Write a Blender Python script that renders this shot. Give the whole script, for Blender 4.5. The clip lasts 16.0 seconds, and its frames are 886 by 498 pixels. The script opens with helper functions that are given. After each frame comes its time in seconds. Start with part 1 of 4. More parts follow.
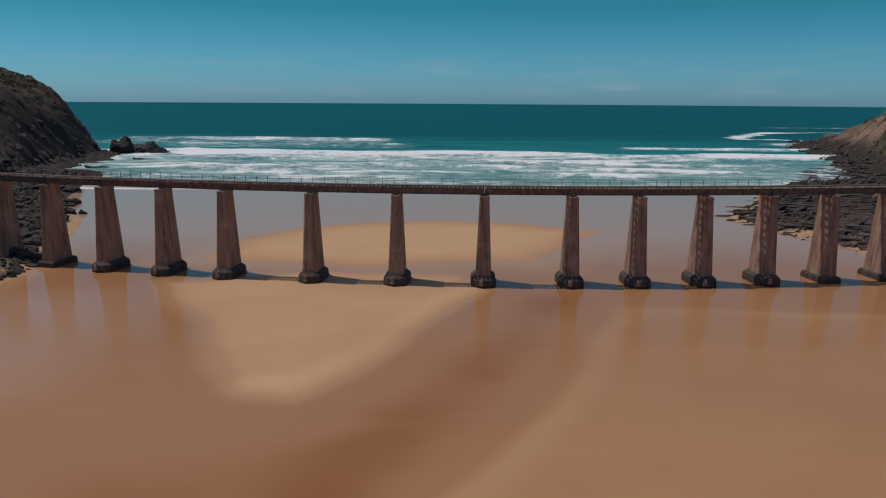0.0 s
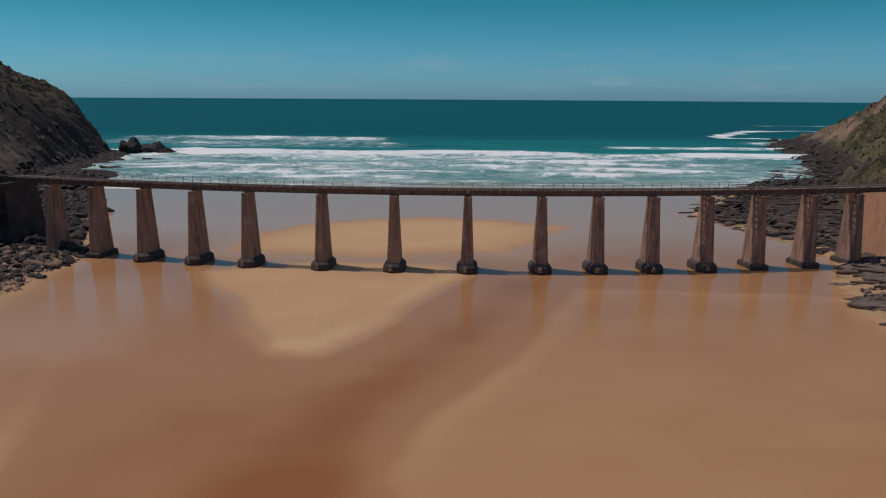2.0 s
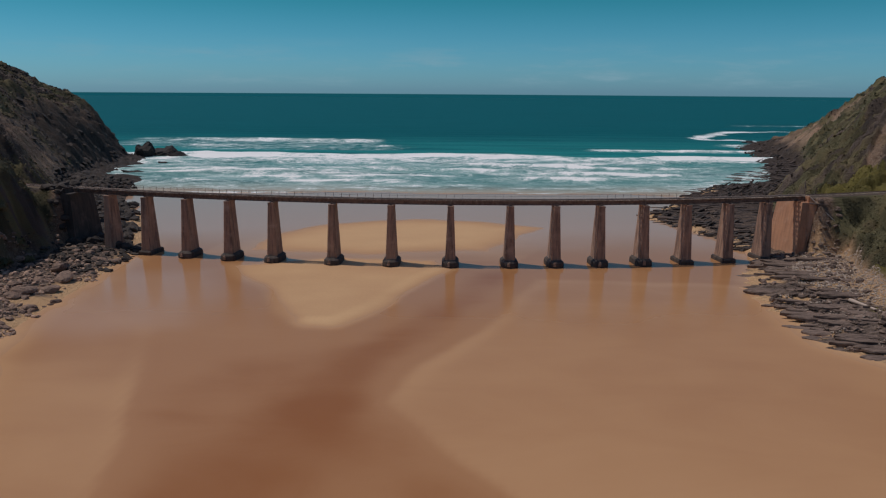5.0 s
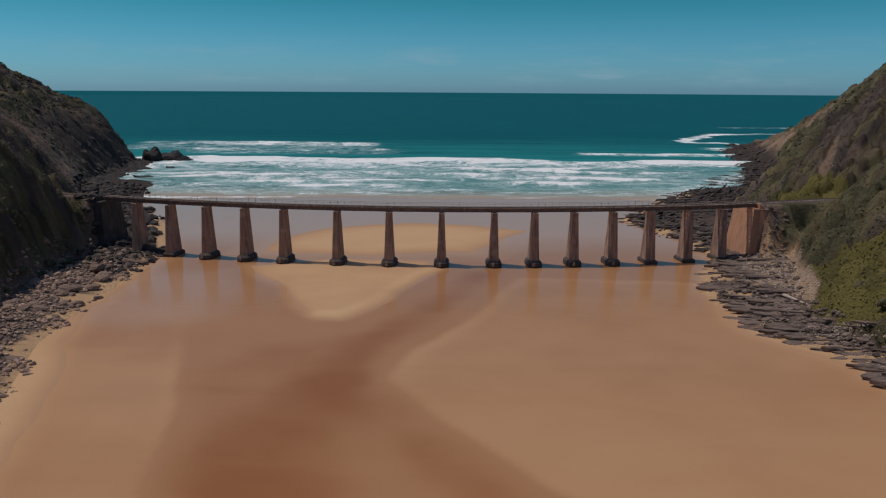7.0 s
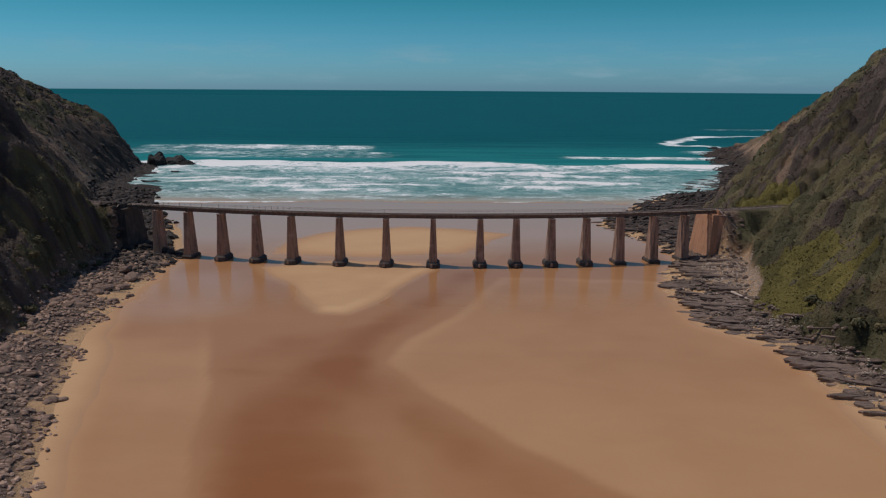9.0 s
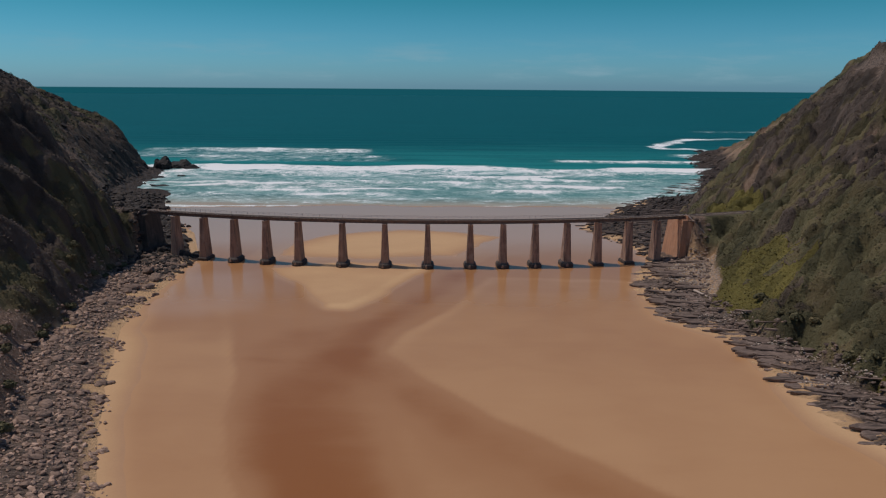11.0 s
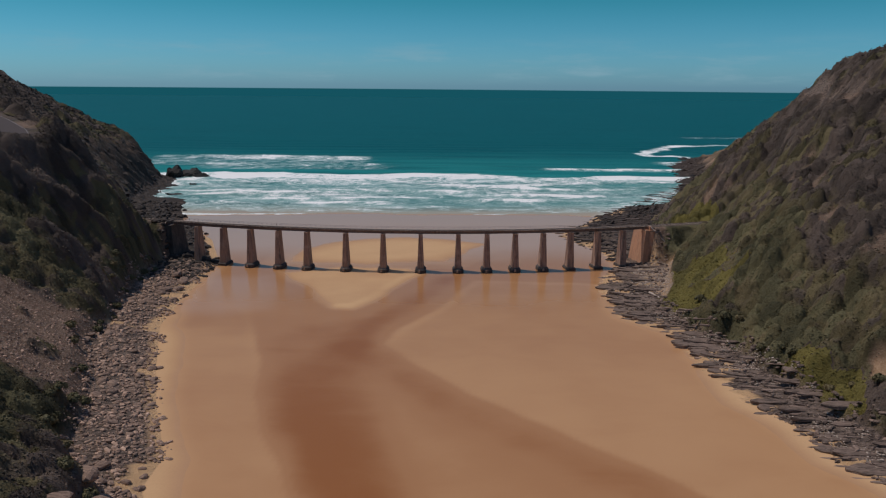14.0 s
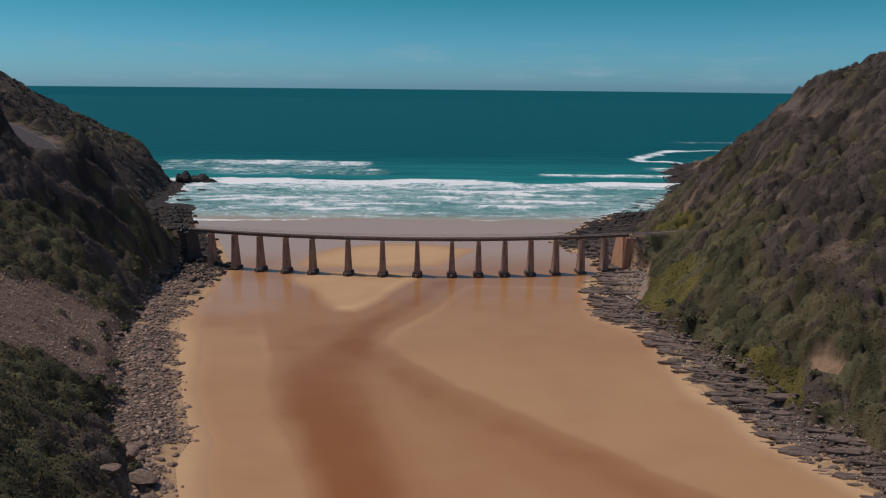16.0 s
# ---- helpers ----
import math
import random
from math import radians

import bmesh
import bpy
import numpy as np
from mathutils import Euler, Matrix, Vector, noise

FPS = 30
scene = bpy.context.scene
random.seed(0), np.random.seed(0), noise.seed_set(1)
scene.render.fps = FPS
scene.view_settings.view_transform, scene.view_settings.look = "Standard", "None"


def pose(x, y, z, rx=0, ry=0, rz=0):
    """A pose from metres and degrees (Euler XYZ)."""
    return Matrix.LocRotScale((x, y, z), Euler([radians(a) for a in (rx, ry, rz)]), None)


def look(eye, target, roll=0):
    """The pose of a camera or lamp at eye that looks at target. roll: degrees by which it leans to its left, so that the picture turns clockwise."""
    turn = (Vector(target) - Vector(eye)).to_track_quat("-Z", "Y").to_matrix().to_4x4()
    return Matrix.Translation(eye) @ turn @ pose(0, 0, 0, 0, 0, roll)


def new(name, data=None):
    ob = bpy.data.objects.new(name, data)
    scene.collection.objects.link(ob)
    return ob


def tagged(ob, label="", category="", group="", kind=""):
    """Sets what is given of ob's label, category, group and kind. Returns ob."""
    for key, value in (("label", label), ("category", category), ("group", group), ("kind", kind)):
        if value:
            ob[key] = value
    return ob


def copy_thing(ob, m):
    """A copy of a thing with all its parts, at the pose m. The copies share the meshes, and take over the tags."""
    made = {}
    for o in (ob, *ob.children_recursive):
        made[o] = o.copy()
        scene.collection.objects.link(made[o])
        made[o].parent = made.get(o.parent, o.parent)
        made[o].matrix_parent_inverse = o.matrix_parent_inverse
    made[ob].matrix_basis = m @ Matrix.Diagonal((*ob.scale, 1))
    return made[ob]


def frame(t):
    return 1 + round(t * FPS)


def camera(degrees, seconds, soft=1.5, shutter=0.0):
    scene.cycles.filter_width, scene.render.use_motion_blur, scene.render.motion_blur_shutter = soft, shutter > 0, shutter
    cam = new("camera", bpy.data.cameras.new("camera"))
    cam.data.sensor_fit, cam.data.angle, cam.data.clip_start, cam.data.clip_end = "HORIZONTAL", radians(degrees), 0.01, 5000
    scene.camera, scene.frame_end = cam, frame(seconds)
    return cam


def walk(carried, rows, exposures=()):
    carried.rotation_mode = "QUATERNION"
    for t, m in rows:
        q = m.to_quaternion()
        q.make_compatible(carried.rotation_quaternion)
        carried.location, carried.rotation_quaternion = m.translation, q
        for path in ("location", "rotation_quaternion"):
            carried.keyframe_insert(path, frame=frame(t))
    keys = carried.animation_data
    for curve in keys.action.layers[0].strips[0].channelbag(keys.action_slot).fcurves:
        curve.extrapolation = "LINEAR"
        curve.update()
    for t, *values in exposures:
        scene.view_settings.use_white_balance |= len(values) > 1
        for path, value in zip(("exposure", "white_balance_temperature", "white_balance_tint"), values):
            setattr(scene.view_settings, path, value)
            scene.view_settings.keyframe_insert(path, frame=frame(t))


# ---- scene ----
cam = camera(64.50, 16.0, soft=1.2)
# seconds, eye x, y, z, yaw, pitch, roll
PATH = [
    (0, 0.00, -2.38, 34.28, 1.327, -11.949, 0.364),
    (0.5, 0.34, -8.52, 35.28, 1.189, -12.025, 0.363),
    (1, 0.70, -14.59, 36.31, 1.061, -12.113, 0.367),
    (1.5, 1.10, -20.71, 37.46, 0.955, -12.200, 0.370),
    (2, 1.54, -26.70, 38.69, 0.864, -12.286, 0.370),
    (2.5, 1.98, -32.91, 40.13, 0.793, -12.346, 0.370),
    (3, 2.43, -39.12, 41.64, 0.727, -12.397, 0.372),
    (3.5, 2.89, -45.26, 43.15, 0.669, -12.459, 0.383),
    (4, 3.36, -51.37, 44.64, 0.615, -12.544, 0.391),
    (6.5, 5.61, -81.66, 52.83, 0.301, -12.819, 0.379),
    (7, 5.80, -87.74, 54.47, 0.168, -12.828, 0.370),
    (7.5, 5.96, -93.89, 56.15, 0.033, -12.853, 0.368),
    (8, 6.15, -100.12, 57.91, -0.118, -12.883, 0.373),
    (8.5, 6.36, -106.29, 59.74, -0.246, -12.912, 0.387),
    (9, 6.61, -112.35, 61.61, -0.374, -12.966, 0.404),
    (11.5, 7.54, -141.79, 70.36, -0.780, -13.096, 0.456),
    (12, 7.98, -147.81, 72.16, -0.799, -13.106, 0.462),
    (12.5, 8.45, -153.85, 74.03, -0.802, -13.099, 0.474),
    (13, 8.97, -159.95, 75.99, -0.835, -13.079, 0.489),
    (13.5, 9.53, -166.09, 78.00, -0.849, -13.077, 0.499),
    (14, 10.12, -172.15, 80.04, -0.838, -13.070, 0.506),
    (14.5, 10.79, -178.10, 82.11, -0.816, -13.064, 0.516),
    (15, 11.52, -183.99, 84.20, -0.791, -13.061, 0.532),
    (15.5, 12.24, -189.81, 86.33, -0.746, -13.051, 0.557),
    (16, 12.96, -195.59, 88.44, -0.695, -13.058, 0.594),
]


def aim(x, y, z, yaw, pitch, roll):
    """The pose of a camera that turns left by yaw, up by pitch, and leans left by roll."""
    a, b = radians(yaw), radians(pitch)
    return look((x, y, z), (x - math.sin(a) * math.cos(b), y + math.cos(a) * math.cos(b), z + math.sin(b)), roll)


walk(cam, [(t, aim(*row)) for t, *row in PATH], [(0, -0.31), (8, -0.29), (16, -0.18)])

SKY_LOW, SKY_MID, SKY_HIGH = (0.45, 0.95, 1.58), (0.128, 0.685, 0.785), (0.96, 1.02, 1.15)
SEA_FAR, SKY_STRENGTH, SUN_STRENGTH = (0.11, 1.22, 1.64), 0.078, 2.5


# ---- light ----
SUN_ELEVATION, SUN_AZIMUTH = 63.0, 164.0  # azimuth counted from +x towards +y: the sun stands over the west hillside
world = bpy.data.worlds.new("sky")
scene.world = world
world.use_nodes = True
wt = world.node_tree
wt.nodes.clear()


def node(tree, kind, **values):
    """A node with some of its settings and inputs given; an input that is a socket is linked."""
    n = tree.nodes.new(kind)
    for key, value in values.items():
        if key.startswith("_"):
            if key == "_operation":
                n.operation = value
            elif key == "_blend":
                n.blend_type = value
            elif key == "_type":
                n.data_type = value
            elif key == "_name":
                n.attribute_name = value
            elif key == "_clamp":
                n.clamp = value
            continue
        name = key.replace("__", " ")
        slot = n.inputs[int(name[1:])] if name[0] == "i" and name[1:].isdigit() else n.inputs[name]
        if isinstance(value, bpy.types.NodeSocket):
            tree.links.new(value, slot)
        else:
            slot.default_value = value
    return n


def rgb(r, g, b):
    return (r, g, b, 1.0)


def blend(tree, fac, a, b, mode="MIX"):
    """Mixes two colours."""
    n = tree.nodes.new("ShaderNodeMix")
    n.data_type, n.blend_type = "RGBA", mode
    for slot, value in ((n.inputs[0], fac), (n.inputs[6], a), (n.inputs[7], b)):
        if isinstance(value, bpy.types.NodeSocket):
            tree.links.new(value, slot)
        else:
            slot.default_value = value
    return n.outputs[2]


def calc(tree, op, a, b=0.0, c=0.0):
    n = tree.nodes.new("ShaderNodeMath")
    n.operation = op
    for slot, value in zip(n.inputs, (a, b, c)):
        if isinstance(value, bpy.types.NodeSocket):
            tree.links.new(value, slot)
        else:
            slot.default_value = value
    return n.outputs[0]


def span(tree, value, lo, hi, out_lo=0.0, out_hi=1.0, smooth=True):
    """Maps lo..hi to out_lo..out_hi, clamped."""
    n = tree.nodes.new("ShaderNodeMapRange")
    n.interpolation_type = "SMOOTHSTEP" if smooth else "LINEAR"
    tree.links.new(value, n.inputs[0])
    for slot, v in zip(n.inputs[1:5], (lo, hi, out_lo, out_hi)):
        slot.default_value = v
    return n.outputs[0]


def grain(tree, vector, scale, detail=4.0, rough=0.55, warp=0.0):
    n = node(tree, "ShaderNodeTexNoise", Scale=scale, Detail=detail, Roughness=rough, Distortion=warp)
    tree.links.new(vector, n.inputs["Vector"])
    return n.outputs[0]


def stretch(tree, vector, scale, turn=0.0):
    n = tree.nodes.new("ShaderNodeMapping")
    n.inputs["Scale"].default_value = scale
    n.inputs["Rotation"].default_value = (0, 0, radians(turn))
    tree.links.new(vector, n.inputs["Vector"])
    return n.outputs[0]


sky = wt.nodes.new("ShaderNodeTexSky")
sky.sky_type, sky.sun_disc = "NISHITA", False
sky.sun_elevation, sky.sun_rotation = radians(SUN_ELEVATION), radians(90 - SUN_AZIMUTH)
sky.air_density, sky.dust_density, sky.ozone_density = 1.0, 0.6, 2.0
way = wt.nodes.new("ShaderNodeTexCoord").outputs["Generated"]
up = node(wt, "ShaderNodeSeparateXYZ", Vector=way).outputs[2]
# teal sky, thin cloud low over the sea, and the far sea beyond the last sheet of water
teal = blend(wt, span(wt, up, 0.0, 0.12, smooth=False), rgb(*SKY_LOW), rgb(*SKY_MID))
teal = blend(wt, span(wt, up, 0.12, 0.6), teal, rgb(*SKY_HIGH))
tinted = blend(wt, 1.0, sky.outputs[0], teal, "MULTIPLY")
wisps = grain(wt, stretch(wt, way, (2.2, 2.2, 14.0)), 3.4, 6.0, 0.6)
low = calc(wt, "MULTIPLY", span(wt, up, 0.0, 0.015), span(wt, up, 0.075, 0.02))
cloud = calc(wt, "MULTIPLY", span(wt, wisps, 0.46, 0.72, 0.0, 0.62), low)
tinted = blend(wt, cloud, tinted, rgb(3.2, 5.4, 6.6))
far_sea = span(wt, up, -0.0052, -0.0040)
tinted = blend(wt, far_sea, rgb(*SEA_FAR), tinted)
back = node(wt, "ShaderNodeBackground", Color=tinted, Strength=SKY_STRENGTH)
wt.links.new(back.outputs[0], node(wt, "ShaderNodeOutputWorld").inputs[0])

sun = new("sun", bpy.data.lights.new("sun", "SUN"))
sun.data.energy, sun.data.angle, sun.data.color = SUN_STRENGTH, radians(0.53), (1.0, 0.89, 0.79)
e, a = radians(SUN_ELEVATION), radians(SUN_AZIMUTH)
sun.matrix_world = look((0, 0, 0), (-math.cos(e) * math.cos(a), -math.cos(e) * math.sin(a), -math.sin(e)))
sun.location = (-200, 130, 300)


# ---- numbers of the place ----
def bridge_y(x):
    """The centreline of the curved bridge."""
    return 128.6 + 0.00137 * (x - 7.0) ** 2


PIER_X = (-97.0, -84.6, -71.7, -58.6, -45.6, -28.3, -11.8, 4.7, 21.2, 33.9, 46.5, 59.1, 71.6, 84.4, 96.4)
ABUT_WEST, ABUT_EAST = -109.0, 109.0
PIER_TOP = 16.9

# foot of the hills and edge of the sand, as (y, x)
TOE_L = [(-400, 20), (-160, -20), (-48, -54), (-32, -69), (-12, -75), (8, -82), (33, -95), (67, -100), (104, -109), (134, -109), (165, -122), (210, -148), (263, -178), (289, -190), (333, -204), (389, -212), (430, -222), (455, -240), (480, -290), (500, -400), (520, -900)]
SAND_L = [(-400, 40), (-160, 0), (-53, -44), (-43, -48), (-32, -48), (-5, -60), (16, -68), (56, -82), (82, -85), (103, -86), (126, -88), (150, -91), (190, -106), (240, -138), (297, -160)]
TOE_R = [(-400, 300), (-160, 165), (-42, 122), (-17, 115), (16, 108), (45, 101), (72, 96), (95, 100), (129, 115), (150, 118), (196, 131), (240, 142), (282, 179), (330, 202), (385, 228), (414, 236), (480, 258), (530, 270), (585, 288), (650, 335), (700, 450), (720, 900)]
SAND_R = [(-400, 280), (-160, 150), (-51, 110), (-34, 100), (-16, 98), (-4, 93), (23, 92), (50, 92), (66, 80), (101, 80), (120, 87), (135, 95), (150, 98), (165, 97), (180, 90), (211, 84), (266, 119), (300, 140)]


def smooth(lo, hi, v):
    t = np.clip((v - lo) / (hi - lo), 0, 1)
    return t * t * (3 - 2 * t)


def lattice(ix, iy, seed):
    v = np.sin(ix * 127.1 + iy * 311.7 + seed * 74.7) * 43758.5453
    return v - np.floor(v)


def value_noise(x, y, seed=0):
    ix, iy = np.floor(x), np.floor(y)
    fx, fy = x - ix, y - iy
    fx, fy = fx * fx * (3 - 2 * fx), fy * fy * (3 - 2 * fy)
    a, b = lattice(ix, iy, seed), lattice(ix + 1, iy, seed)
    c, d = lattice(ix, iy + 1, seed), lattice(ix + 1, iy + 1, seed)
    return (a + (b - a) * fx) * (1 - fy) + (c + (d - c) * fx) * fy


def fbm(x, y, size, octaves=4, seed=0):
    """Fractal noise in -1..1 with features of about that size in metres."""
    total, amp, norm = 0.0, 1.0, 0.0
    for k in range(octaves):
        s = 2.0 ** k / size
        total = total + amp * (2 * value_noise(x * s + 17.3 * k, y * s - 9.1 * k, seed + k) - 1)
        norm += amp
        amp *= 0.5
    return total / norm


def domes(x, y, cell, seed):
    """Crowns of bushes seen as a closed canopy, 0..1, one to a cell."""
    ix, iy = np.floor(x / cell), np.floor(y / cell)
    best = np.zeros(np.shape(x))
    for dx in (-1, 0, 1):
        for dy in (-1, 0, 1):
            cx, cy = ix + dx, iy + dy
            px, py = (cx + lattice(cx, cy, seed)) * cell, (cy + lattice(cx, cy, seed + 1)) * cell
            r = cell * (0.40 + 0.34 * lattice(cx, cy, seed + 2))
            h = 0.45 + 0.55 * lattice(cx, cy, seed + 3)
            d2 = ((x - px) ** 2 + (y - py) ** 2) / (r * r)
            best = np.maximum(best, h * np.clip(1 - d2, 0, 1) ** 0.4)
    return best


def crown_shade(x, y):
    """A chance value 0..1 for the bush that stands at a place."""
    total = np.zeros(np.shape(x))
    for cell, seed, ox, oy, weight in ((5.2, 201, 0, 0, 0.6), (11.0, 221, 0, 15, 0.4)):
        u, v = x + ox, y + oy
        ix, iy = np.floor(u / cell), np.floor(v / cell)
        best, pick = np.full(np.shape(x), 1e9), np.zeros(np.shape(x))
        for dx in (-1, 0, 1):
            for dy in (-1, 0, 1):
                cx, cy = ix + dx, iy + dy
                px, py = (cx + lattice(cx, cy, seed)) * cell, (cy + lattice(cx, cy, seed + 1)) * cell
                r = cell * (0.44 + 0.42 * lattice(cx, cy, seed + 2))
                d2 = ((u - px) ** 2 + (v - py) ** 2) / (r * r)
                near = d2 < best
                pick = np.where(near, lattice(cx, cy, seed + 7), pick)
                best = np.where(near, d2, best)
        total = total + weight * pick
    return np.clip(0.5 + 1.5 * (total - 0.5), 0, 1)


def canopy(x, y):
    """Height of the closed scrub over the soil."""
    return 4.3 * domes(x, y, 5.2, 201) + 1.5 * domes(x + 40, y, 2.4, 211) + 3.2 * domes(x, y + 15, 11.0, 221) - 1.9


def line_distance(x, y, line):
    """Distance to a bent line of (x, y)."""
    best = np.full(np.shape(x), 1e9)
    for (ax, ay), (bx, by) in zip(line, line[1:]):
        dx, dy = bx - ax, by - ay
        t = np.clip(((x - ax) * dx + (y - ay) * dy) / (dx * dx + dy * dy), 0, 1)
        best = np.minimum(best, np.hypot(x - ax - t * dx, y - ay - t * dy))
    return best


def edge_x(rows, y):
    r = np.array(rows, float)
    return np.interp(y, r[:, 0], r[:, 1])


def bench(x, y, h):
    """Levels the railway's shelf and its fill into a hillside."""
    off = np.abs(y - bridge_y(x))
    out = np.maximum(np.clip(ABUT_WEST - 1.5 - x, 0, None), np.clip(x - ABUT_EAST + 0.4, 0, None))
    on = smooth(12.0, 3.4, off) * smooth(0.0, 3.0, out) * smooth(44.0, 24.0, out)
    return h * (1 - on) + 18.0 * on


ROAD = [(-153, 106, 60.4), (-160, 117, 61.2), (-186, 150, 63.5), (-228, 200, 66.0), (-300, 260, 69.0)]


def road_shelf(x, y, h):
    """Levels the shelf of the coast road into the west slope."""
    best, level = np.full(np.shape(x), 1e9), np.zeros(np.shape(x))
    for (ax, ay, az), (bx, by, bz) in zip(ROAD, ROAD[1:]):
        dx, dy = bx - ax, by - ay
        t = np.clip(((x - ax) * dx + (y - ay) * dy) / (dx * dx + dy * dy), 0, 1)
        d = np.hypot(x - ax - t * dx, y - ay - t * dy)
        level = np.where(d < best, az + t * (bz - az), level)
        best = np.minimum(best, d)
    on = smooth(17.0, 8.0, best)
    return h * (1 - on) + (level - 0.12) * on


def toe_distance(x, y, rows, side):
    """Distance up the slope from the foot of a hill; negative on the shore."""
    return line_distance(x, y, [(b, a) for a, b in rows]) * np.where(side * (x - edge_x(rows, y)) > 0, 1, -1)


HEAP = [(92, 104), (98, 80), (103, 88), (110, 112), (119, 133), (108, 138), (96, 122)]
BARE = [(-93, 48), (-106, 40), (-116, 36), (-128, 20), (-150, 6), (-140, -24), (-104, -28), (-94, -22), (-84, -14), (-76, -16), (-80, 6), (-90, 30)]


def inside(x, y, ring):
    """Signed distance to a closed outline, positive inside it."""
    d = line_distance(x, y, ring + ring[:1])
    odd = np.zeros(np.shape(x), bool)
    for (ax, ay), (bx, by) in zip(ring, ring[1:] + ring[:1]):
        cross = (ay > y) != (by > y)
        odd ^= cross & (x < ax + (y - ay) * (bx - ax) / (by - ay if by != ay else 1e-9))
    return np.where(odd, d, -d)


GULLY = [(148, 176), (153, 185), (164, 199)]
OUTCROP = [(210, 203), (196, 166), (200, 150)]


def west_spur(x, y):
    """Spurs that run down the west slope: 1 on a crest, 0 in a gully."""
    k = (-0.5 * x + 0.86 * y - 136 + 5 * fbm(x, y, 44, 2, 27)) / 25
    return 1 - 2 * np.abs(k - np.round(k))


def west_cover(x, y, d, h):
    """Where scrub grows on the west slope, 0..1."""
    bare = smooth(-3, 3, inside(x, y, BARE) + 5 * fbm(x, y, 14, 3, 37)) * smooth(0.45, 0.25, fbm(x, y, 9, 3, 40))
    bare = np.maximum(bare, smooth(50, 24, np.hypot(x + 195, (y - 268) * 0.7) + 8 * fbm(x, y, 16, 3, 38)) * 0.8)
    bare = np.maximum(bare, 0.8 * smooth(15, 8, np.hypot(x + 166, (y - 140) * 0.8) + 8 * fbm(x, y, 12, 3, 42)))
    bare = np.maximum(bare, smooth(290, 340, y) * smooth(50, 30, h + 14 * fbm(x, y, 30, 3, 33)))
    return smooth(0.0, 3.0, d + 2.0 * fbm(x, y, 9, 2, 66)) * (1 - bare)


def east_cover(x, y, d, h):
    """Where scrub grows on the east slope, 0..1."""
    bare = smooth(4.8, 2.4, np.hypot(x - 124, (y + 9) * 0.8) + 3.0 * fbm(x, y, 4, 3, 39))
    bare = np.maximum(bare, smooth(225, 275, y) * smooth(9, 5, h + 4 * fbm(x, y, 20, 3, 34)))
    bare = np.maximum(bare, smooth(425, 455, y + 22 * fbm(x, y, 34, 3, 35)) * smooth(0.30, 0.05, fbm(x, y, 18, 3, 43) + 0.012 * (h - 20)))
    bare = np.maximum(bare, 0.75 * smooth(2.6, 1.0, line_distance(x, y, GULLY) + 2.5 * fbm(x, y, 7, 3, 36)))
    bare = np.maximum(bare, smooth(9, 4, line_distance(x, y, OUTCROP) + 14 * np.abs(fbm(x, y, 9, 3, 45))))
    bare = np.maximum(bare, 0.8 * smooth(0.42, 0.56, fbm(x, y, 12, 3, 46)) * smooth(24, 40, h))
    bare = np.maximum(bare, smooth(-1.0, 1.0, inside(x, y, HEAP)))
    return smooth(-3.0, -0.5, d + 3.0 * fbm(x, y, 9, 2, 61)) * (1 - bare)


def sand_gaps(x, y, shore, seed):
    """Where sand shows between the stones of a shore, 0..1."""
    return smooth(0.05, 0.32, fbm(x * 0.6, y * 1.5, 11, 3, seed) + 0.42 * smooth(7, -1, shore) - 0.45 * smooth(3, 12, shore))


def hill_left(x, y):
    d = toe_distance(x, y, TOE_L, -1)
    steep = np.interp(y, [-100, 40, 66, 110, 160, 260, 340, 390], [0.62, 0.64, 1.15, 1.1, 1.0, 0.9, 1.05, 1.6])
    knee = np.interp(y, [0, 120, 200, 330, 390], [36, 42, 60, 40, 25])
    dd = np.clip(d, 0, None)
    rise = np.where(dd < knee, steep * dd, steep * knee + 0.72 * (dd - knee)) + 3.0 * smooth(0, 6, dd)
    rise = rise + 10.0 * smooth(0, 9, dd) * smooth(78, 98, y) * smooth(150, 128, y)
    nose = np.interp(dd, [0, 8, 15, 25, 45, 60, 85, 140, 400], [0, 14, 25, 34, 43.5, 53, 69, 95, 145])
    rise = rise + (nose - rise) * smooth(330, 385, y)
    rise = np.where(rise > 118, 118 + 0.3 * (rise - 118), rise)
    shore = edge_x(SAND_L, y) - x
    flat = np.where(y < 320, np.clip(shore * 0.16, -2.5, 2.2), np.clip(2.2 + d * 0.22, -3, 2.2))
    h = np.where(d > 0, 2.2 + rise, flat)
    h = h + smooth(-2, 25, d) * (3.0 * fbm(x, y, 34, 4, 3) + 6.0 * (0.42 - np.abs(fbm(x * 0.3 + 0.25 * y, y - 0.35 * x, 24, 3, 8)))) + smooth(0, 6, shore) * 0.28 * fbm(x, y, 4, 3, 5)
    h = h + 13.0 * (west_spur(x, y) ** 1.25 - 0.45) * smooth(3, 16, d) * smooth(120, 70, d) * smooth(48, 74, y) * smooth(330, 250, y)
    cliff = smooth(280, 350, y) * smooth(60, 5, d) * smooth(-2, 6, d)
    h = h + cliff * (9.0 * np.abs(fbm(x * 0.8 + y * 0.6, (y - x) * 0.5, 16, 4, 21)) + 4.5 * np.abs(fbm(x * 0.5 - y * 0.4, y, 5, 3, 22)) + 2.6 * strata(x * 0.5 + 7, y * 0.4 + 0.5 * h) - 4.8)
    green = west_cover(x, y, d, h)
    return road_shelf(x, y, bench(x, y, h + 0.62 * green * canopy(x, y)))


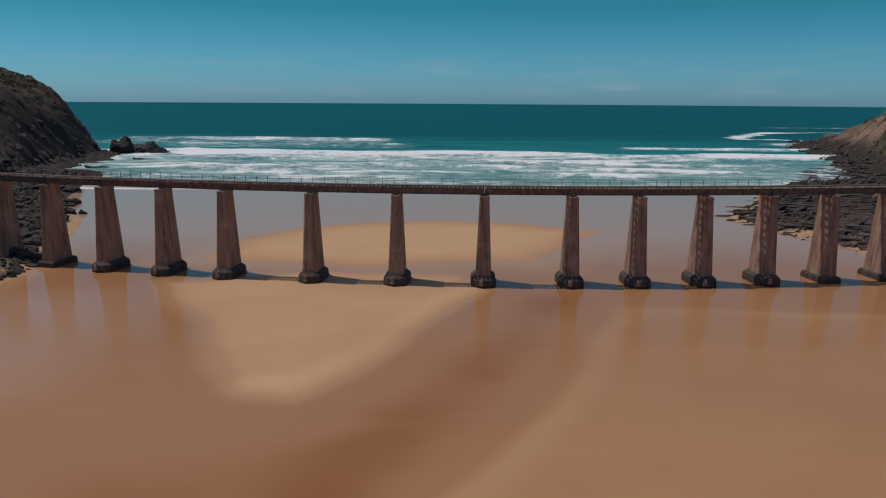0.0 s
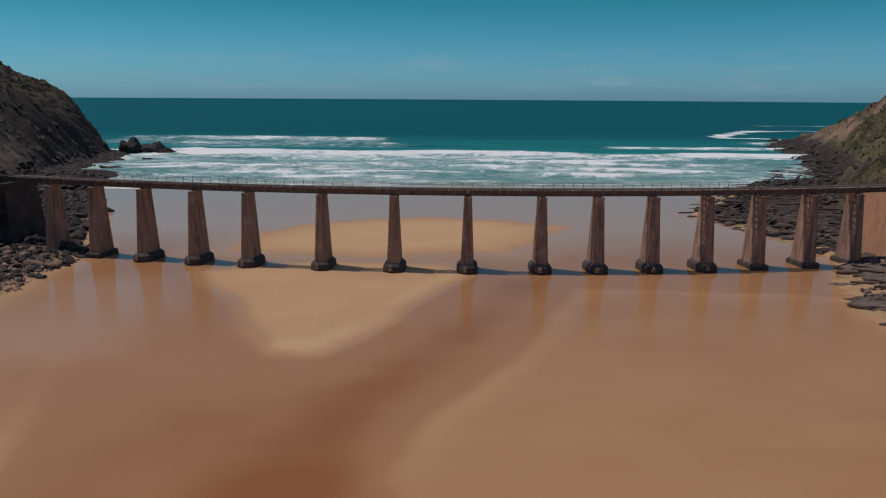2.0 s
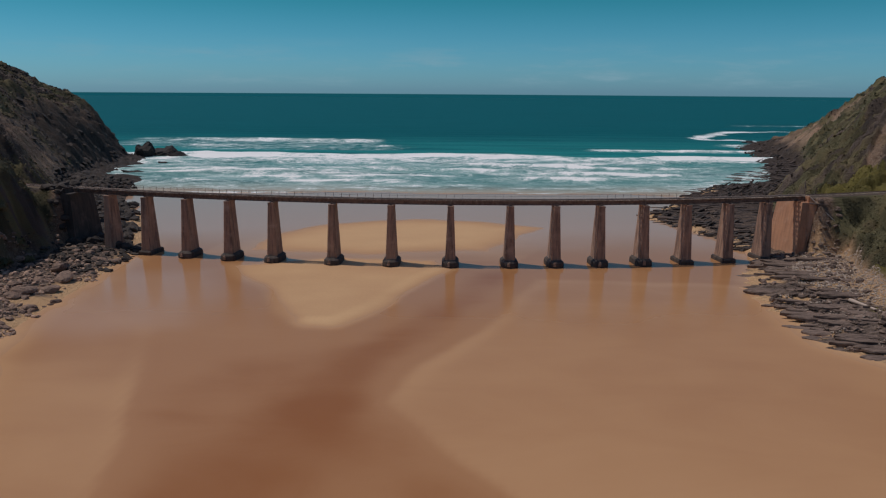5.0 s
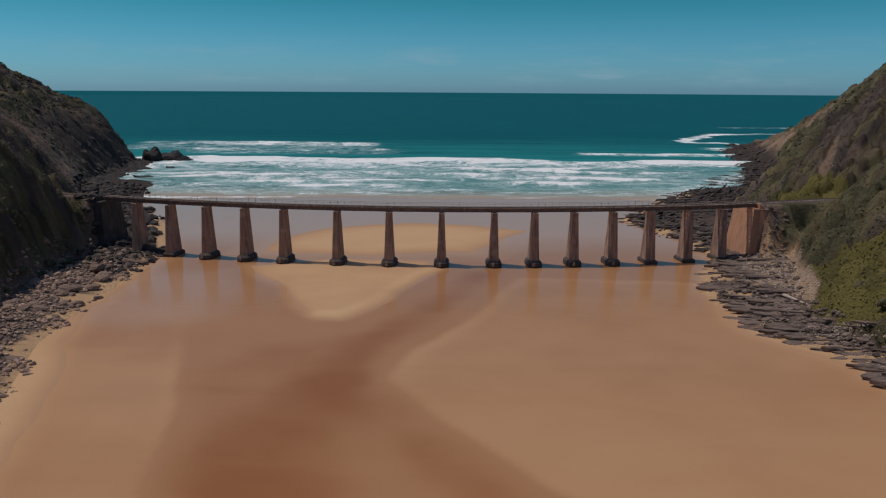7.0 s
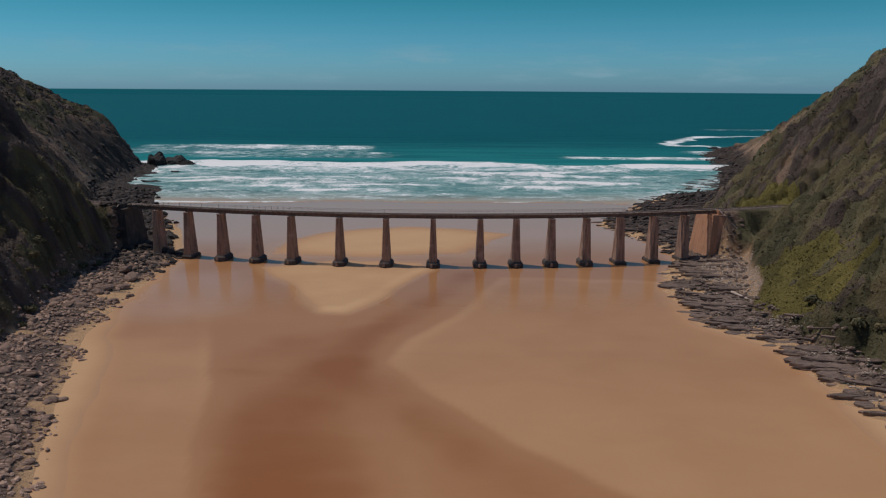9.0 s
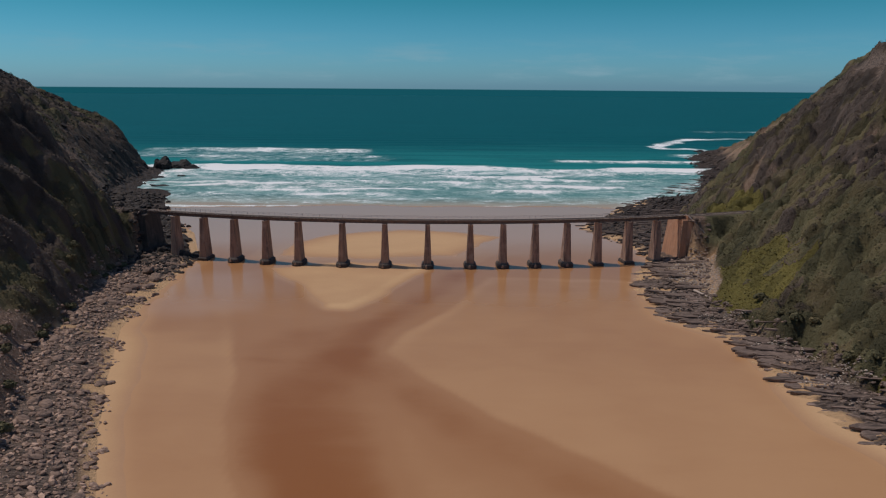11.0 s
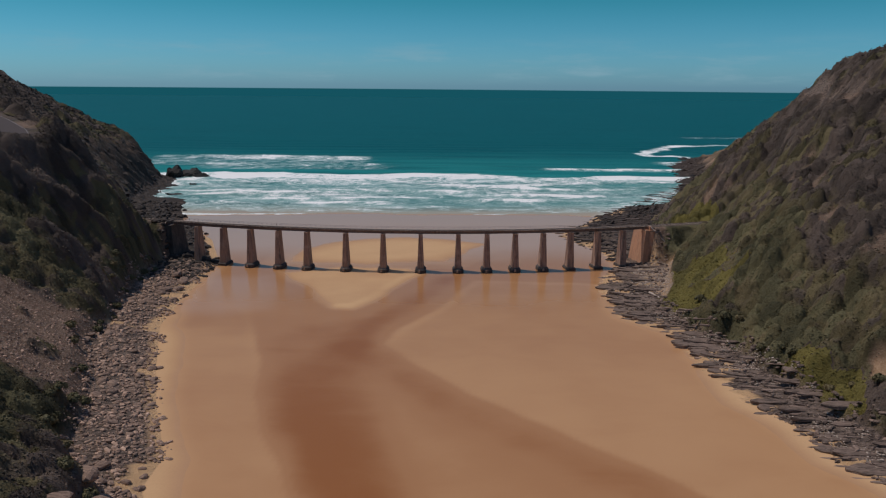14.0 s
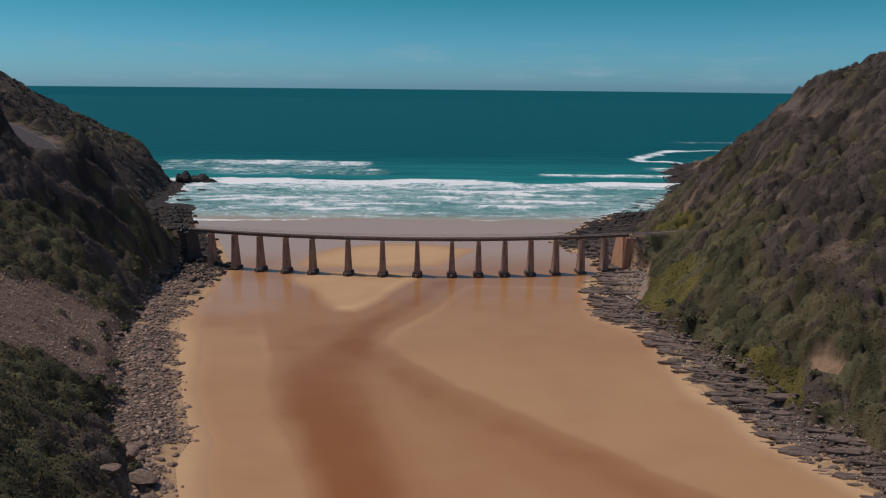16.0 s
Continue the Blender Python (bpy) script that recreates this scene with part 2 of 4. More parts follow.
def strata(x, y):
    """Saw-toothed ledges of tilted rock."""
    across = 0.31 * x + 0.95 * y + 2.2 * fbm(x, y, 22, 3, 31)
    f = across / 4.6
    f = f - np.floor(f)
    g = across / 1.9 + 0.3
    g = g - np.floor(g)
    return 1.15 * np.where(f < 0.8, f / 0.8, (1 - f) / 0.2) + 0.28 * np.where(g < 0.8, g / 0.8, (1 - g) / 0.2)


def creeper(x, y):
    """Where a low bright mat of creepers takes the place of bushes."""
    return smooth(19, 11, np.hypot(x - 106, (y - 80) * 0.62) + 5 * fbm(x, y, 8, 3, 67))


def hill_right(x, y):
    d = toe_distance(x, y, TOE_R, 1)
    steep = np.interp(y, [-60, 30, 70, 110, 145, 200, 280, 330, 460, 520, 570], [0.72, 0.74, 0.75, 0.75, 0.97, 1.02, 1.04, 1.0, 0.87, 0.54, 0.38])
    dd = np.clip(d, 0, None)
    rise = steep * dd
    rise = np.where(rise > 88, 88 + 0.42 * (rise - 88), rise) + 1.2 * smooth(0, 4, dd)
    shore = x - edge_x(SAND_R, y)
    flat = np.where(y < 300, np.clip(shore * 0.11, -2.5, 2.0), np.clip(2.0 + d * 0.13, -3, 2.0))
    h = np.where(d > 0, 2.0 + rise, flat)
    h = h + smooth(-1, 25, d) * (3.0 * fbm(x, y, 38, 4, 13) + 2.2 * fbm(x, y - 0.5 * x, 15, 3, 18))
    # a gully behind the railway, spurs and hollows across the slope
    along = y - 0.35 * (x - 120) + 9 * fbm(x, y, 46, 3, 91)
    h = h - 8.0 * np.exp(-((along - 142) / 15.0) ** 2) * smooth(6, 26, d) * smooth(74, 44, d)
    h = h + 4.2 * (0.36 - np.abs(fbm(x * 0.45, along, 30, 2, 92))) * smooth(8, 30, d) * smooth(260, 200, y)
    h = h + 2.4 * (0.3 - np.abs(fbm(x * 0.6 + 0.5 * y, along, 11, 2, 94))) * smooth(10, 24, d)
    ledge = smooth(-6, 2, shore - 6 * fbm(x, y, 16, 3, 77)) * smooth(7, -2, d)
    h = h + ledge * (strata(x, y) - 0.4)
    crag = 1.6 * smooth(280, 380, y) * smooth(44, 16, h) * smooth(-14, 0, d)
    h = h + crag * (3.5 * np.abs(fbm(x * 0.5 - y * 0.3, y, 9, 4, 24)) - 0.8) + smooth(360, 430, y) * smooth(-4, 4, d) * (7.0 * np.abs(fbm(x * 0.8 + 0.4 * y, y, 21, 4, 25)) + 2.6 * np.abs(fbm(x, y, 7, 2, 26)) - 3.0)
    return bench(x, y, h + east_cover(x, y, d, h) * canopy(x, y) * (1 - 0.75 * creeper(x, y)))


DEEP = [(26, 124), (24, 113), (15, 92), (5, 70), (-3, 50), (-7, 32), (-7, 20), (-3, 0), (2, -20), (8, -45), (24, -130), (5, -240), (-6, -80), (-19, -38), (-26, -21), (-33, -1), (-39, 22), (-45, 42), (-38, 56), (-25, 63), (-14, 70), (-6, 84), (4, 104), (13, 124)]
THREAD = [(20, 122), (10, 98), (-2, 76), (-12, 54), (-18, 34), (-22, 12), (-20, -10), (-10, -45), (4, -90)]
BRANCH = [(-12, 34), (-3, 21), (6, 6), (17, -8), (29, -21), (44, -36), (64, -57), (110, -110), (180, -220)]
NEAR_BAR = [(-58, 128), (-50, 112), (-40, 101), (-33, 84), (-26, 76), (-19, 76), (-14, 84), (-8, 97), (6, 123), (2, 134), (-30, 138)]
FAR_BAR = [(-62, 142), (-60, 172), (-40, 194), (-10, 205), (18, 200), (46, 186), (32, 165), (20, 142), (-20, 136)]
LEFT_BANK = [(-110, 92), (-80, 88), (-57, 72), (-46, 43), (-40, 24), (-34, -1), (-27, -22), (-20, -38), (-7, -80), (4, -240), (-30, -260), (-160, -260)]
RIGHT_FLAT = [(28, 115), (19, 94), (9, 73), (0, 54), (-6, 37), (-1, 29), (13, 10), (26, -5), (38, -18), (52, -34), (66, -48), (120, -100), (300, -200), (160, 40), (90, 108)]
LOBE = [(0, 2), (8, -14), (24, -32), (48, -60), (30, -120), (12, -60), (2, -20)]


# outline of a water patch whose sky reflection is put into its colour
STILL = [(-92, 122), (-60, 122), (-44, 96), (-46, 72), (-62, 64), (-86, 66), (-96, 90)]


def dryness(x, y):
    """0 under deep water, about 0.5 at the water's edge, 1 on dry sand."""
    wx, wy = x + 2.5 * fbm(x, y, 26, 3, 41), y + 3.0 * fbm(x, y, 24, 3, 47)
    v = np.full(np.shape(x), 0.26)
    right_flat = inside(wx, wy, RIGHT_FLAT)
    v = v + 0.17 * smooth(-1.2, 2.0, right_flat) * (0.34 + 0.3 * smooth(115, 60, wy) + 0.4 * smooth(45, 0, wy)) + 0.07 * smooth(4, 0, np.abs(right_flat - 2.0)) * smooth(20, 60, wy)
    v = v + 0.15 * smooth(-1.0, 1.6, inside(wx, wy, LEFT_BANK)) * smooth(72, 40, wy + 0.35 * (wx + 60) + 8 * fbm(x, y, 25, 2, 56)) + 0.06 * smooth(-5, 7, inside(wx, wy, LOBE))
    v = v + 0.05 * smooth(3.2, 0.4, np.abs(inside(wx, wy, LEFT_BANK) - 1.0)) * smooth(10, 40, wy)
    pool = inside(wx, wy, DEEP)
    v = v - smooth(-3.5, 8, pool) * (0.06 + 0.07 * smooth(105, 30, wy) + 0.05 * smooth(35, -35, wy) + 0.03 * fbm(x, y, 30, 2, 55))
    v = v - 0.065 * smooth(9 + 4 * smooth(60, 10, wy), 0.5, line_distance(wx, wy, THREAD)) * smooth(150, 112, wy)
    v = v - 0.11 * smooth(11, 1, line_distance(wx, wy, BRANCH))
    near, far = inside(wx, wy, NEAR_BAR), inside(wx, wy, FAR_BAR)
    rim = smooth(5, 0.5, line_distance(wx, wy, [(-26, 79), (-19, 79), (-12, 90), (-4, 108), (4, 122)]))
    v = np.maximum(v, 0.40 + 0.29 * smooth(-1, 5, near) * (0.8 + 0.3 * fbm(x, y, 14, 3, 53)) + 0.14 * rim - 0.5 * smooth(0, -8, near))
    v = np.maximum(v, 0.34 + 0.34 * smooth(-6, 20, far) - 0.5 * smooth(-6, -16, far))
    left, right = wx - edge_x(SAND_L, y), edge_x(SAND_R, y) - wx
    v = v + 0.26 * smooth(10, -1, left) * smooth(185, 145, y) + 0.26 * smooth(9, -1, right) * smooth(200, 150, y)
    return np.clip(v + 0.03 * fbm(x, y, 11, 3, 51) + 0.045 * fbm(x + 0.4 * y, y - 0.3 * x, 58, 3, 54) * smooth(150, 110, y), 0, 1)


def sand_height(x, y):
    h = 0.55 * (dryness(x, y) - 0.47)
    h = np.where(y > 225, np.minimum(h, 0.05 - (y - 225) * 0.004), h)
    return np.clip(h, -1.0, 0.22)


# ---- materials ----
def material(name):
    m = bpy.data.materials.new(name)
    m.use_nodes = True
    t = m.node_tree
    t.nodes.clear()
    out = t.nodes.new("ShaderNodeOutputMaterial")
    b = t.nodes.new("ShaderNodeBsdfPrincipled")
    t.links.new(b.outputs[0], out.inputs[0])
    return m, t, b


def give(t, b, colour=None, rough=None, relief=None, depth=0.02, strength=1.0, **more):
    for key, v in (("Base Color", colour), ("Roughness", rough), *more.items()):
        if v is None:
            continue
        key = key.replace("__", " ")
        if isinstance(v, bpy.types.NodeSocket):
            t.links.new(v, b.inputs[key])
        else:
            b.inputs[key].default_value = v
    if relief is not None:
        n = node(t, "ShaderNodeBump", Strength=strength, Distance=depth, Height=relief)
        t.links.new(n.outputs[0], b.inputs["Normal"])


def place_vector(t):
    return t.nodes.new("ShaderNodeNewGeometry").outputs["Position"]


def attribute(t, name):
    n = t.nodes.new("ShaderNodeAttribute")
    n.attribute_name = name
    return n.outputs["Fac"]


def island(t):
    return t.nodes.new("ShaderNodeNewGeometry").outputs["Random Per Island"]


def one_of_many(t):
    return t.nodes.new("ShaderNodeObjectInfo").outputs["Random"]


def sand_material():
    m, t, b = material("sand")
    p = place_vector(t)
    dry = attribute(t, "dry")
    fine, broad = grain(t, p, 1.6, 6.0), grain(t, stretch(t, p, (0.05, 0.12, 0.1), 20), 1.0, 4.0)
    wet_dark = blend(t, broad, rgb(0.445, 0.252, 0.134), rgb(0.515, 0.297, 0.160))
    pale = blend(t, broad, rgb(0.58, 0.365, 0.195), rgb(0.65, 0.42, 0.225))
    c = blend(t, span(t, dry, 0.44, 0.74), wet_dark, pale)
    c = blend(t, span(t, fine, 0.3, 0.75, 0.0, 0.10), c, rgb(0.30, 0.18, 0.09))
    give(t, b, c, span(t, dry, 0.45, 0.6, 0.35, 0.85), grain(t, stretch(t, p, (0.6, 1.2, 1.0), 20), 1.0, 5.0), 0.05, 0.25, IOR=1.35, Specular__IOR__Level=0.25)
    return m


def river_material():
    """Tea-coloured shallow water over sand."""
    m, t, b = material("river_water")
    p = place_vector(t)
    dry = attribute(t, "dry")
    drift = grain(t, stretch(t, p, (0.035, 0.075, 0.1), 35), 1.0, 5.0, 0.6, 0.6)
    level = calc(t, "ADD", dry, calc(t, "MULTIPLY", calc(t, "SUBTRACT", drift, 0.5), 0.17))
    deep = blend(t, span(t, level, 0.02, 0.24), rgb(0.300, 0.116, 0.036), rgb(0.408, 0.203, 0.090))
    c = blend(t, span(t, level, 0.24, 0.50), deep, rgb(0.512, 0.287, 0.140))
    # pinkish tint that paints the sky's sheen into the thin water's colour
    film_sheen = attribute(t, "film_sheen")
    c = blend(t, film_sheen, c, rgb(0.50, 0.325, 0.225))
    ripple = grain(t, stretch(t, p, (0.5, 1.1, 1.0)), 1.0, 4.0)
    give(t, b, c, calc(t, "ADD", span(t, level, 0.30, 0.52, 0.05, 0.14), attribute(t, "ruffled")), ripple, 0.02, 0.3, IOR=1.33, Specular__IOR__Level=calc(t, "ADD", 0.34, calc(t, "MULTIPLY", film_sheen, 0.06)))
    return m


def sea_material():
    m, t, b = material("sea_water")
    p = place_vector(t)
    deep, foam, wash = attribute(t, "deep"), attribute(t, "foam"), attribute(t, "wash")
    gust = grain(t, stretch(t, p, (0.0022, 0.012, 0.01)), 1.0, 5.0, 0.6)
    near = blend(t, span(t, deep, 0.0, 0.3), rgb(0.17, 0.35, 0.33), rgb(0.022, 0.235, 0.230))
    c = blend(t, span(t, deep, 0.25, 1.0), near, rgb(0.0040, 0.103, 0.116))
    c = blend(t, span(t, gust, 0.35, 0.75, 0.0, 0.45), c, rgb(0.008, 0.098, 0.114))
    swells = grain(t, stretch(t, p, (0.007, 0.06, 0.05)), 1.0, 5.0, 0.6, 0.4)
    c = blend(t, span(t, swells, 0.46, 0.70, 0.0, 0.55), c, rgb(0.003, 0.066, 0.080))
    lanes = grain(t, stretch(t, p, (0.0016, 0.022, 0.02)), 1.0, 4.0, 0.6, 0.3)
    c = blend(t, span(t, lanes, 0.50, 0.70, 0.0, 0.35), c, rgb(0.010, 0.125, 0.140))
    lace = grain(t, stretch(t, p, (0.034, 0.050, 0.1)), 1.0, 9.0, 0.72, 2.2)
    fine = grain(t, stretch(t, p, (0.20, 0.26, 0.3)), 1.0, 7.0, 0.72, 1.4)
    mix = calc(t, "ADD", calc(t, "MULTIPLY", lace, 0.62), calc(t, "MULTIPLY", fine, 0.38))
    cover = calc(t, "ADD", calc(t, "ADD", calc(t, "MULTIPLY", mix, 1.7), -0.35), calc(t, "MULTIPLY", calc(t, "SUBTRACT", foam, 0.53), 0.72))
    white = span(t, cover, 0.48, 0.70)
    veil = span(t, cover, 0.30, 0.58, 0.0, 0.60)
    c = blend(t, calc(t, "MULTIPLY", wash, 0.8), c, rgb(0.50, 0.36, 0.27))
    c = blend(t, veil, c, rgb(0.54, 0.69, 0.67))
    c = blend(t, white, c, rgb(0.90, 0.91, 0.89))
    swell = calc(t, "ADD", grain(t, stretch(t, p, (0.05, 0.22, 0.1)), 1.0, 5.0), calc(t, "MULTIPLY", grain(t, stretch(t, p, (0.3, 0.7, 0.5)), 1.0, 4.0), 0.4))
    give(t, b, c, span(t, white, 0.0, 1.0, 0.45, 0.8), swell, 0.7, 0.7, IOR=1.33, Specular__IOR__Level=0.025)
    return m


GREENS = ((0.046, 0.044, 0.024), (0.165, 0.148, 0.078))
OLIVES = ((0.060, 0.051, 0.026), (0.200, 0.162, 0.084))
BROWNS = ((0.044, 0.035, 0.029), (0.150, 0.114, 0.093))
LIMES = ((0.088, 0.077, 0.023), (0.205, 0.172, 0.050))


def foliage(t, tone, r):
    """Leaf colour from the stretch of slope and from chance."""
    c = blend(t, span(t, tone, 0.28, 0.48), blend(t, r, rgb(*GREENS[0]), rgb(*GREENS[1])), blend(t, r, rgb(*OLIVES[0]), rgb(*OLIVES[1])))
    c = blend(t, span(t, tone, 0.46, 0.68), c, blend(t, r, rgb(*BROWNS[0]), rgb(*BROWNS[1])))
    return blend(t, span(t, tone, 0.86, 0.98), c, blend(t, r, rgb(*LIMES[0]), rgb(*LIMES[1])))


def bush_chance(t, own):
    """Mostly the bush's own value, with some from each clump of leaves."""
    return calc(t, "ADD", calc(t, "MULTIPLY", attribute(t, "bush"), 0.82), calc(t, "MULTIPLY", own, 0.18))


def hill_material():
    """Scrub, stony soil and bare rock of the hillsides."""
    m, t, b = material("hillside")
    p = place_vector(t)
    rock, tone, green = attribute(t, "rock"), attribute(t, "tone"), attribute(t, "green")
    n2, n3 = grain(t, p, 0.5, 6.0, 0.65), grain(t, p, 1.9, 6.0, 0.75)
    leaf = foliage(t, tone, bush_chance(t, span(t, n3, 0.3, 0.72)))
    soil = blend(t, span(t, n2, 0.35, 0.65), rgb(0.150, 0.096, 0.068), rgb(0.285, 0.188, 0.134))
    pebble = t.nodes.new("ShaderNodeTexVoronoi")
    pebble.inputs["Scale"].default_value = 1.5
    t.links.new(p, pebble.inputs["Vector"])
    soil = blend(t, span(t, pebble.outputs[0], 0.22, 0.5, 0.75, 0.0), soil, rgb(0.34, 0.265, 0.205))
    soil = blend(t, span(t, n3, 0.52, 0.70, 0.0, 0.75), soil, rgb(0.045, 0.038, 0.024))
    layer = grain(t, stretch(t, p, (0.16, 1.6, 1.6), 14), 1.0, 8.0, 0.72)
    stone = blend(t, span(t, layer, 0.36, 0.66), rgb(0.050, 0.038, 0.033), rgb(0.300, 0.225, 0.178))
    stone = blend(t, span(t, n3, 0.48, 0.72, 0.0, 0.7), stone, rgb(0.150, 0.098, 0.072))
    # far stone goes darker: wet rock, plus painted shade on the west cliff
    stone = blend(t, calc(t, "MULTIPLY", attribute(t, "wet_dark"), 0.80), stone, rgb(0.024, 0.019, 0.017))
    vein = grain(t, stretch(t, p, (0.05, 0.5, 0.5), 24), 1.0, 6.0, 0.6, 0.8)
    stone = blend(t, span(t, vein, 0.60, 0.70, 0.0, 0.30), stone, rgb(0.30, 0.225, 0.175))
    beach = blend(t, n2, rgb(0.60, 0.380, 0.205), rgb(0.72, 0.465, 0.255))
    c = blend(t, green, blend(t, attribute(t, "sandy"), blend(t, rock, soil, stone), beach), leaf)
    h = calc(t, "ADD", calc(t, "MULTIPLY", n3, 0.7), calc(t, "MULTIPLY", layer, 0.5))
    give(t, b, c, 0.9, h, 0.9, 1.0, Specular__IOR__Level=0.2)
    return m


def rock_material(name, dark, light, warm):
    m, t, b = material(name)
    p = place_vector(t)
    n1, n2 = grain(t, stretch(t, p, (0.4, 2.6, 2.6), 14), 1.0, 8.0, 0.72), grain(t, p, 3.0, 5.0, 0.7)
    c = blend(t, span(t, n1, 0.32, 0.68), rgb(*dark), rgb(*light))
    c = blend(t, span(t, n2, 0.5, 0.75, 0.0, 0.7), c, rgb(*warm))
    c = blend(t, calc(t, "MULTIPLY", one_of_many(t), 0.30), c, rgb(*[v * 1.35 for v in light]))
    seam = grain(t, stretch(t, p, (0.3, 4.2, 4.2), 12), 1.0, 5.0, 0.6, 0.5)
    c = blend(t, span(t, seam, 0.54, 0.64, 0.0, 0.75), c, rgb(*[v * 0.6 for v in dark]))
    c = blend(t, span(t, island(t), 0.4, 1.0, 0.0, 0.5, False), c, rgb(*dark))
    c = blend(t, span(t, island(t), 0.0, 0.30, 0.65, 0.0, False), c, rgb(*[v * 1.45 for v in light]))
    give(t, b, c, 0.85, n1, 0.15, 0.8)
    return m


def leaf_material():
    """Coastal scrub: dark green, olive and dry brown by clump and by stretch of the slope."""
    m, t, b = material("scrub_leaves")
    give(t, b, foliage(t, attribute(t, "tone"), bush_chance(t, island(t))), 0.8, Specular__IOR__Level=0.2)
    return m


def concrete_material(name, base, stain, pale):
    m, t, b = material(name)
    p = place_vector(t)
    streak = grain(t, stretch(t, p, (1.2, 1.2, 0.09)), 1.0, 6.0, 0.65)
    blot = grain(t, p, 0.35, 5.0, 0.6)
    c = blend(t, span(t, streak, 0.35, 0.7), rgb(*base), rgb(*stain))
    c = blend(t, span(t, blot, 0.5, 0.75, 0.0, 0.7), c, rgb(*pale))
    board = t.nodes.new("ShaderNodeTexWave")
    board.bands_direction = "Z"
    board.inputs["Scale"].default_value = 0.26
    board.inputs["Distortion"].default_value = 0.6
    t.links.new(p, board.inputs["Vector"])
    c = blend(t, span(t, board.outputs[1], 0.0, 0.05, 0.10, 0.0), c, rgb(*[v * 0.5 for v in stain]))
    give(t, b, c, 0.9, grain(t, p, 4.0, 5.0), 0.03, 0.5)
    return m


def steel_material():
    m, t, b = material("rusted_steel")
    p = place_vector(t)
    n1, n2 = grain(t, p, 1.3, 6.0, 0.65), grain(t, p, 9.0, 4.0)
    c = blend(t, span(t, n1, 0.35, 0.65), rgb(0.130, 0.088, 0.072), rgb(0.26, 0.175, 0.138))
    c = blend(t, span(t, n2, 0.55, 0.75, 0.0, 0.6), c, rgb(0.27, 0.20, 0.17))
    give(t, b, c, 0.7, n2, 0.005, 0.5, Metallic=0.15)
    return m


def timber_material():
    m, t, b = material("weathered_timber")
    p = place_vector(t)
    c = blend(t, one_of_many(t), rgb(0.20, 0.150, 0.120), rgb(0.52, 0.43, 0.36))
    c = blend(t, span(t, grain(t, p, 5.0, 5.0), 0.45, 0.7, 0.0, 0.6), c, rgb(0.11, 0.085, 0.07))
    give(t, b, c, 0.9, grain(t, p, 12.0, 3.0), 0.01, 0.5)
    return m


def plain_material(name, a, z, scale, rough):
    m, t, b = material(name)
    n = grain(t, place_vector(t), scale, 5.0)
    give(t, b, blend(t, n, rgb(*a), rgb(*z)), rough, n, 0.02, 0.4)
    return m


SAND, RIVER, SEA, HILL, LEAF = sand_material(), river_material(), sea_material(), hill_material(), leaf_material()
LEDGE = rock_material("ledge_rock", (0.055, 0.039, 0.031), (0.270, 0.190, 0.146), (0.200, 0.135, 0.102))
SCREE = rock_material("scree_rock", (0.070, 0.044, 0.034), (0.49, 0.330, 0.240), (0.36, 0.210, 0.145))
WETLEDGE = rock_material("wet_ledge_rock", (0.020, 0.015, 0.014), (0.120, 0.088, 0.072), (0.10, 0.065, 0.050))
COBBLE = rock_material("cobble_stone", (0.26, 0.20, 0.155), (0.48, 0.395, 0.32), (0.36, 0.27, 0.21))
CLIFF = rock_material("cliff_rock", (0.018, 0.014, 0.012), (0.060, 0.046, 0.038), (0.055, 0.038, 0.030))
SEAROCK = rock_material("wet_rock", (0.012, 0.011, 0.011), (0.055, 0.046, 0.042), (0.04, 0.028, 0.022))
CONCRETE = concrete_material("pier_concrete", (0.43, 0.265, 0.190), (0.155, 0.104, 0.083), (0.50, 0.345, 0.26))
ABUTMENT = concrete_material("abutment_concrete", (0.55, 0.290, 0.170), (0.40, 0.205, 0.125), (0.58, 0.36, 0.25))
# tide stain on the footings; on the west abutment this dark colour paints shade
FOOTING = concrete_material("tide_stained_shaded_concrete", (0.085, 0.066, 0.056), (0.040, 0.032, 0.029), (0.15, 0.115, 0.095))
STEEL, TIMBER = steel_material(), timber_material()
RAIL = plain_material("rail_steel", (0.10, 0.065, 0.05), (0.19, 0.13, 0.10), 6.0, 0.5)
BARK = plain_material("bark", (0.05, 0.035, 0.025), (0.12, 0.09, 0.07), 8.0, 0.9)
BALLAST = plain_material("ballast_stone", (0.13, 0.095, 0.075), (0.28, 0.215, 0.165), 3.0, 0.95)
ASPHALT = plain_material("asphalt", (0.040, 0.029, 0.027), (0.062, 0.044, 0.041), 3.0, 0.9)
COPING = plain_material("coping_concrete", (0.42, 0.33, 0.27), (0.60, 0.49, 0.41), 3.0, 0.9)
WORN = plain_material("worn_paint", (0.16, 0.13, 0.12), (0.34, 0.30, 0.28), 4.0, 0.7)


# ---- mesh helpers ----
def mesh_from(name, verts, faces, mat, flat=True):
    me = bpy.data.meshes.new(name)
    me.from_pydata([tuple(v) for v in verts], [], [tuple(f) for f in faces])
    me.materials.append(mat)
    if not flat:
        me.shade_smooth()
    me.update()
    return me


def big_mesh(name, verts, quads, mat, attrs=None, flat=False):
    """A mesh of many four-sided faces, from arrays, with values at its corners."""
    me = bpy.data.meshes.new(name)
    n, f = len(verts), len(quads)
    me.vertices.add(n)
    me.vertices.foreach_set("co", np.asarray(verts, np.float32).ravel())
    me.loops.add(f * 4)
    me.loops.foreach_set("vertex_index", np.asarray(quads, np.int32).ravel())
    me.polygons.add(f)
    me.polygons.foreach_set("loop_start", np.arange(0, f * 4, 4, dtype=np.int32))
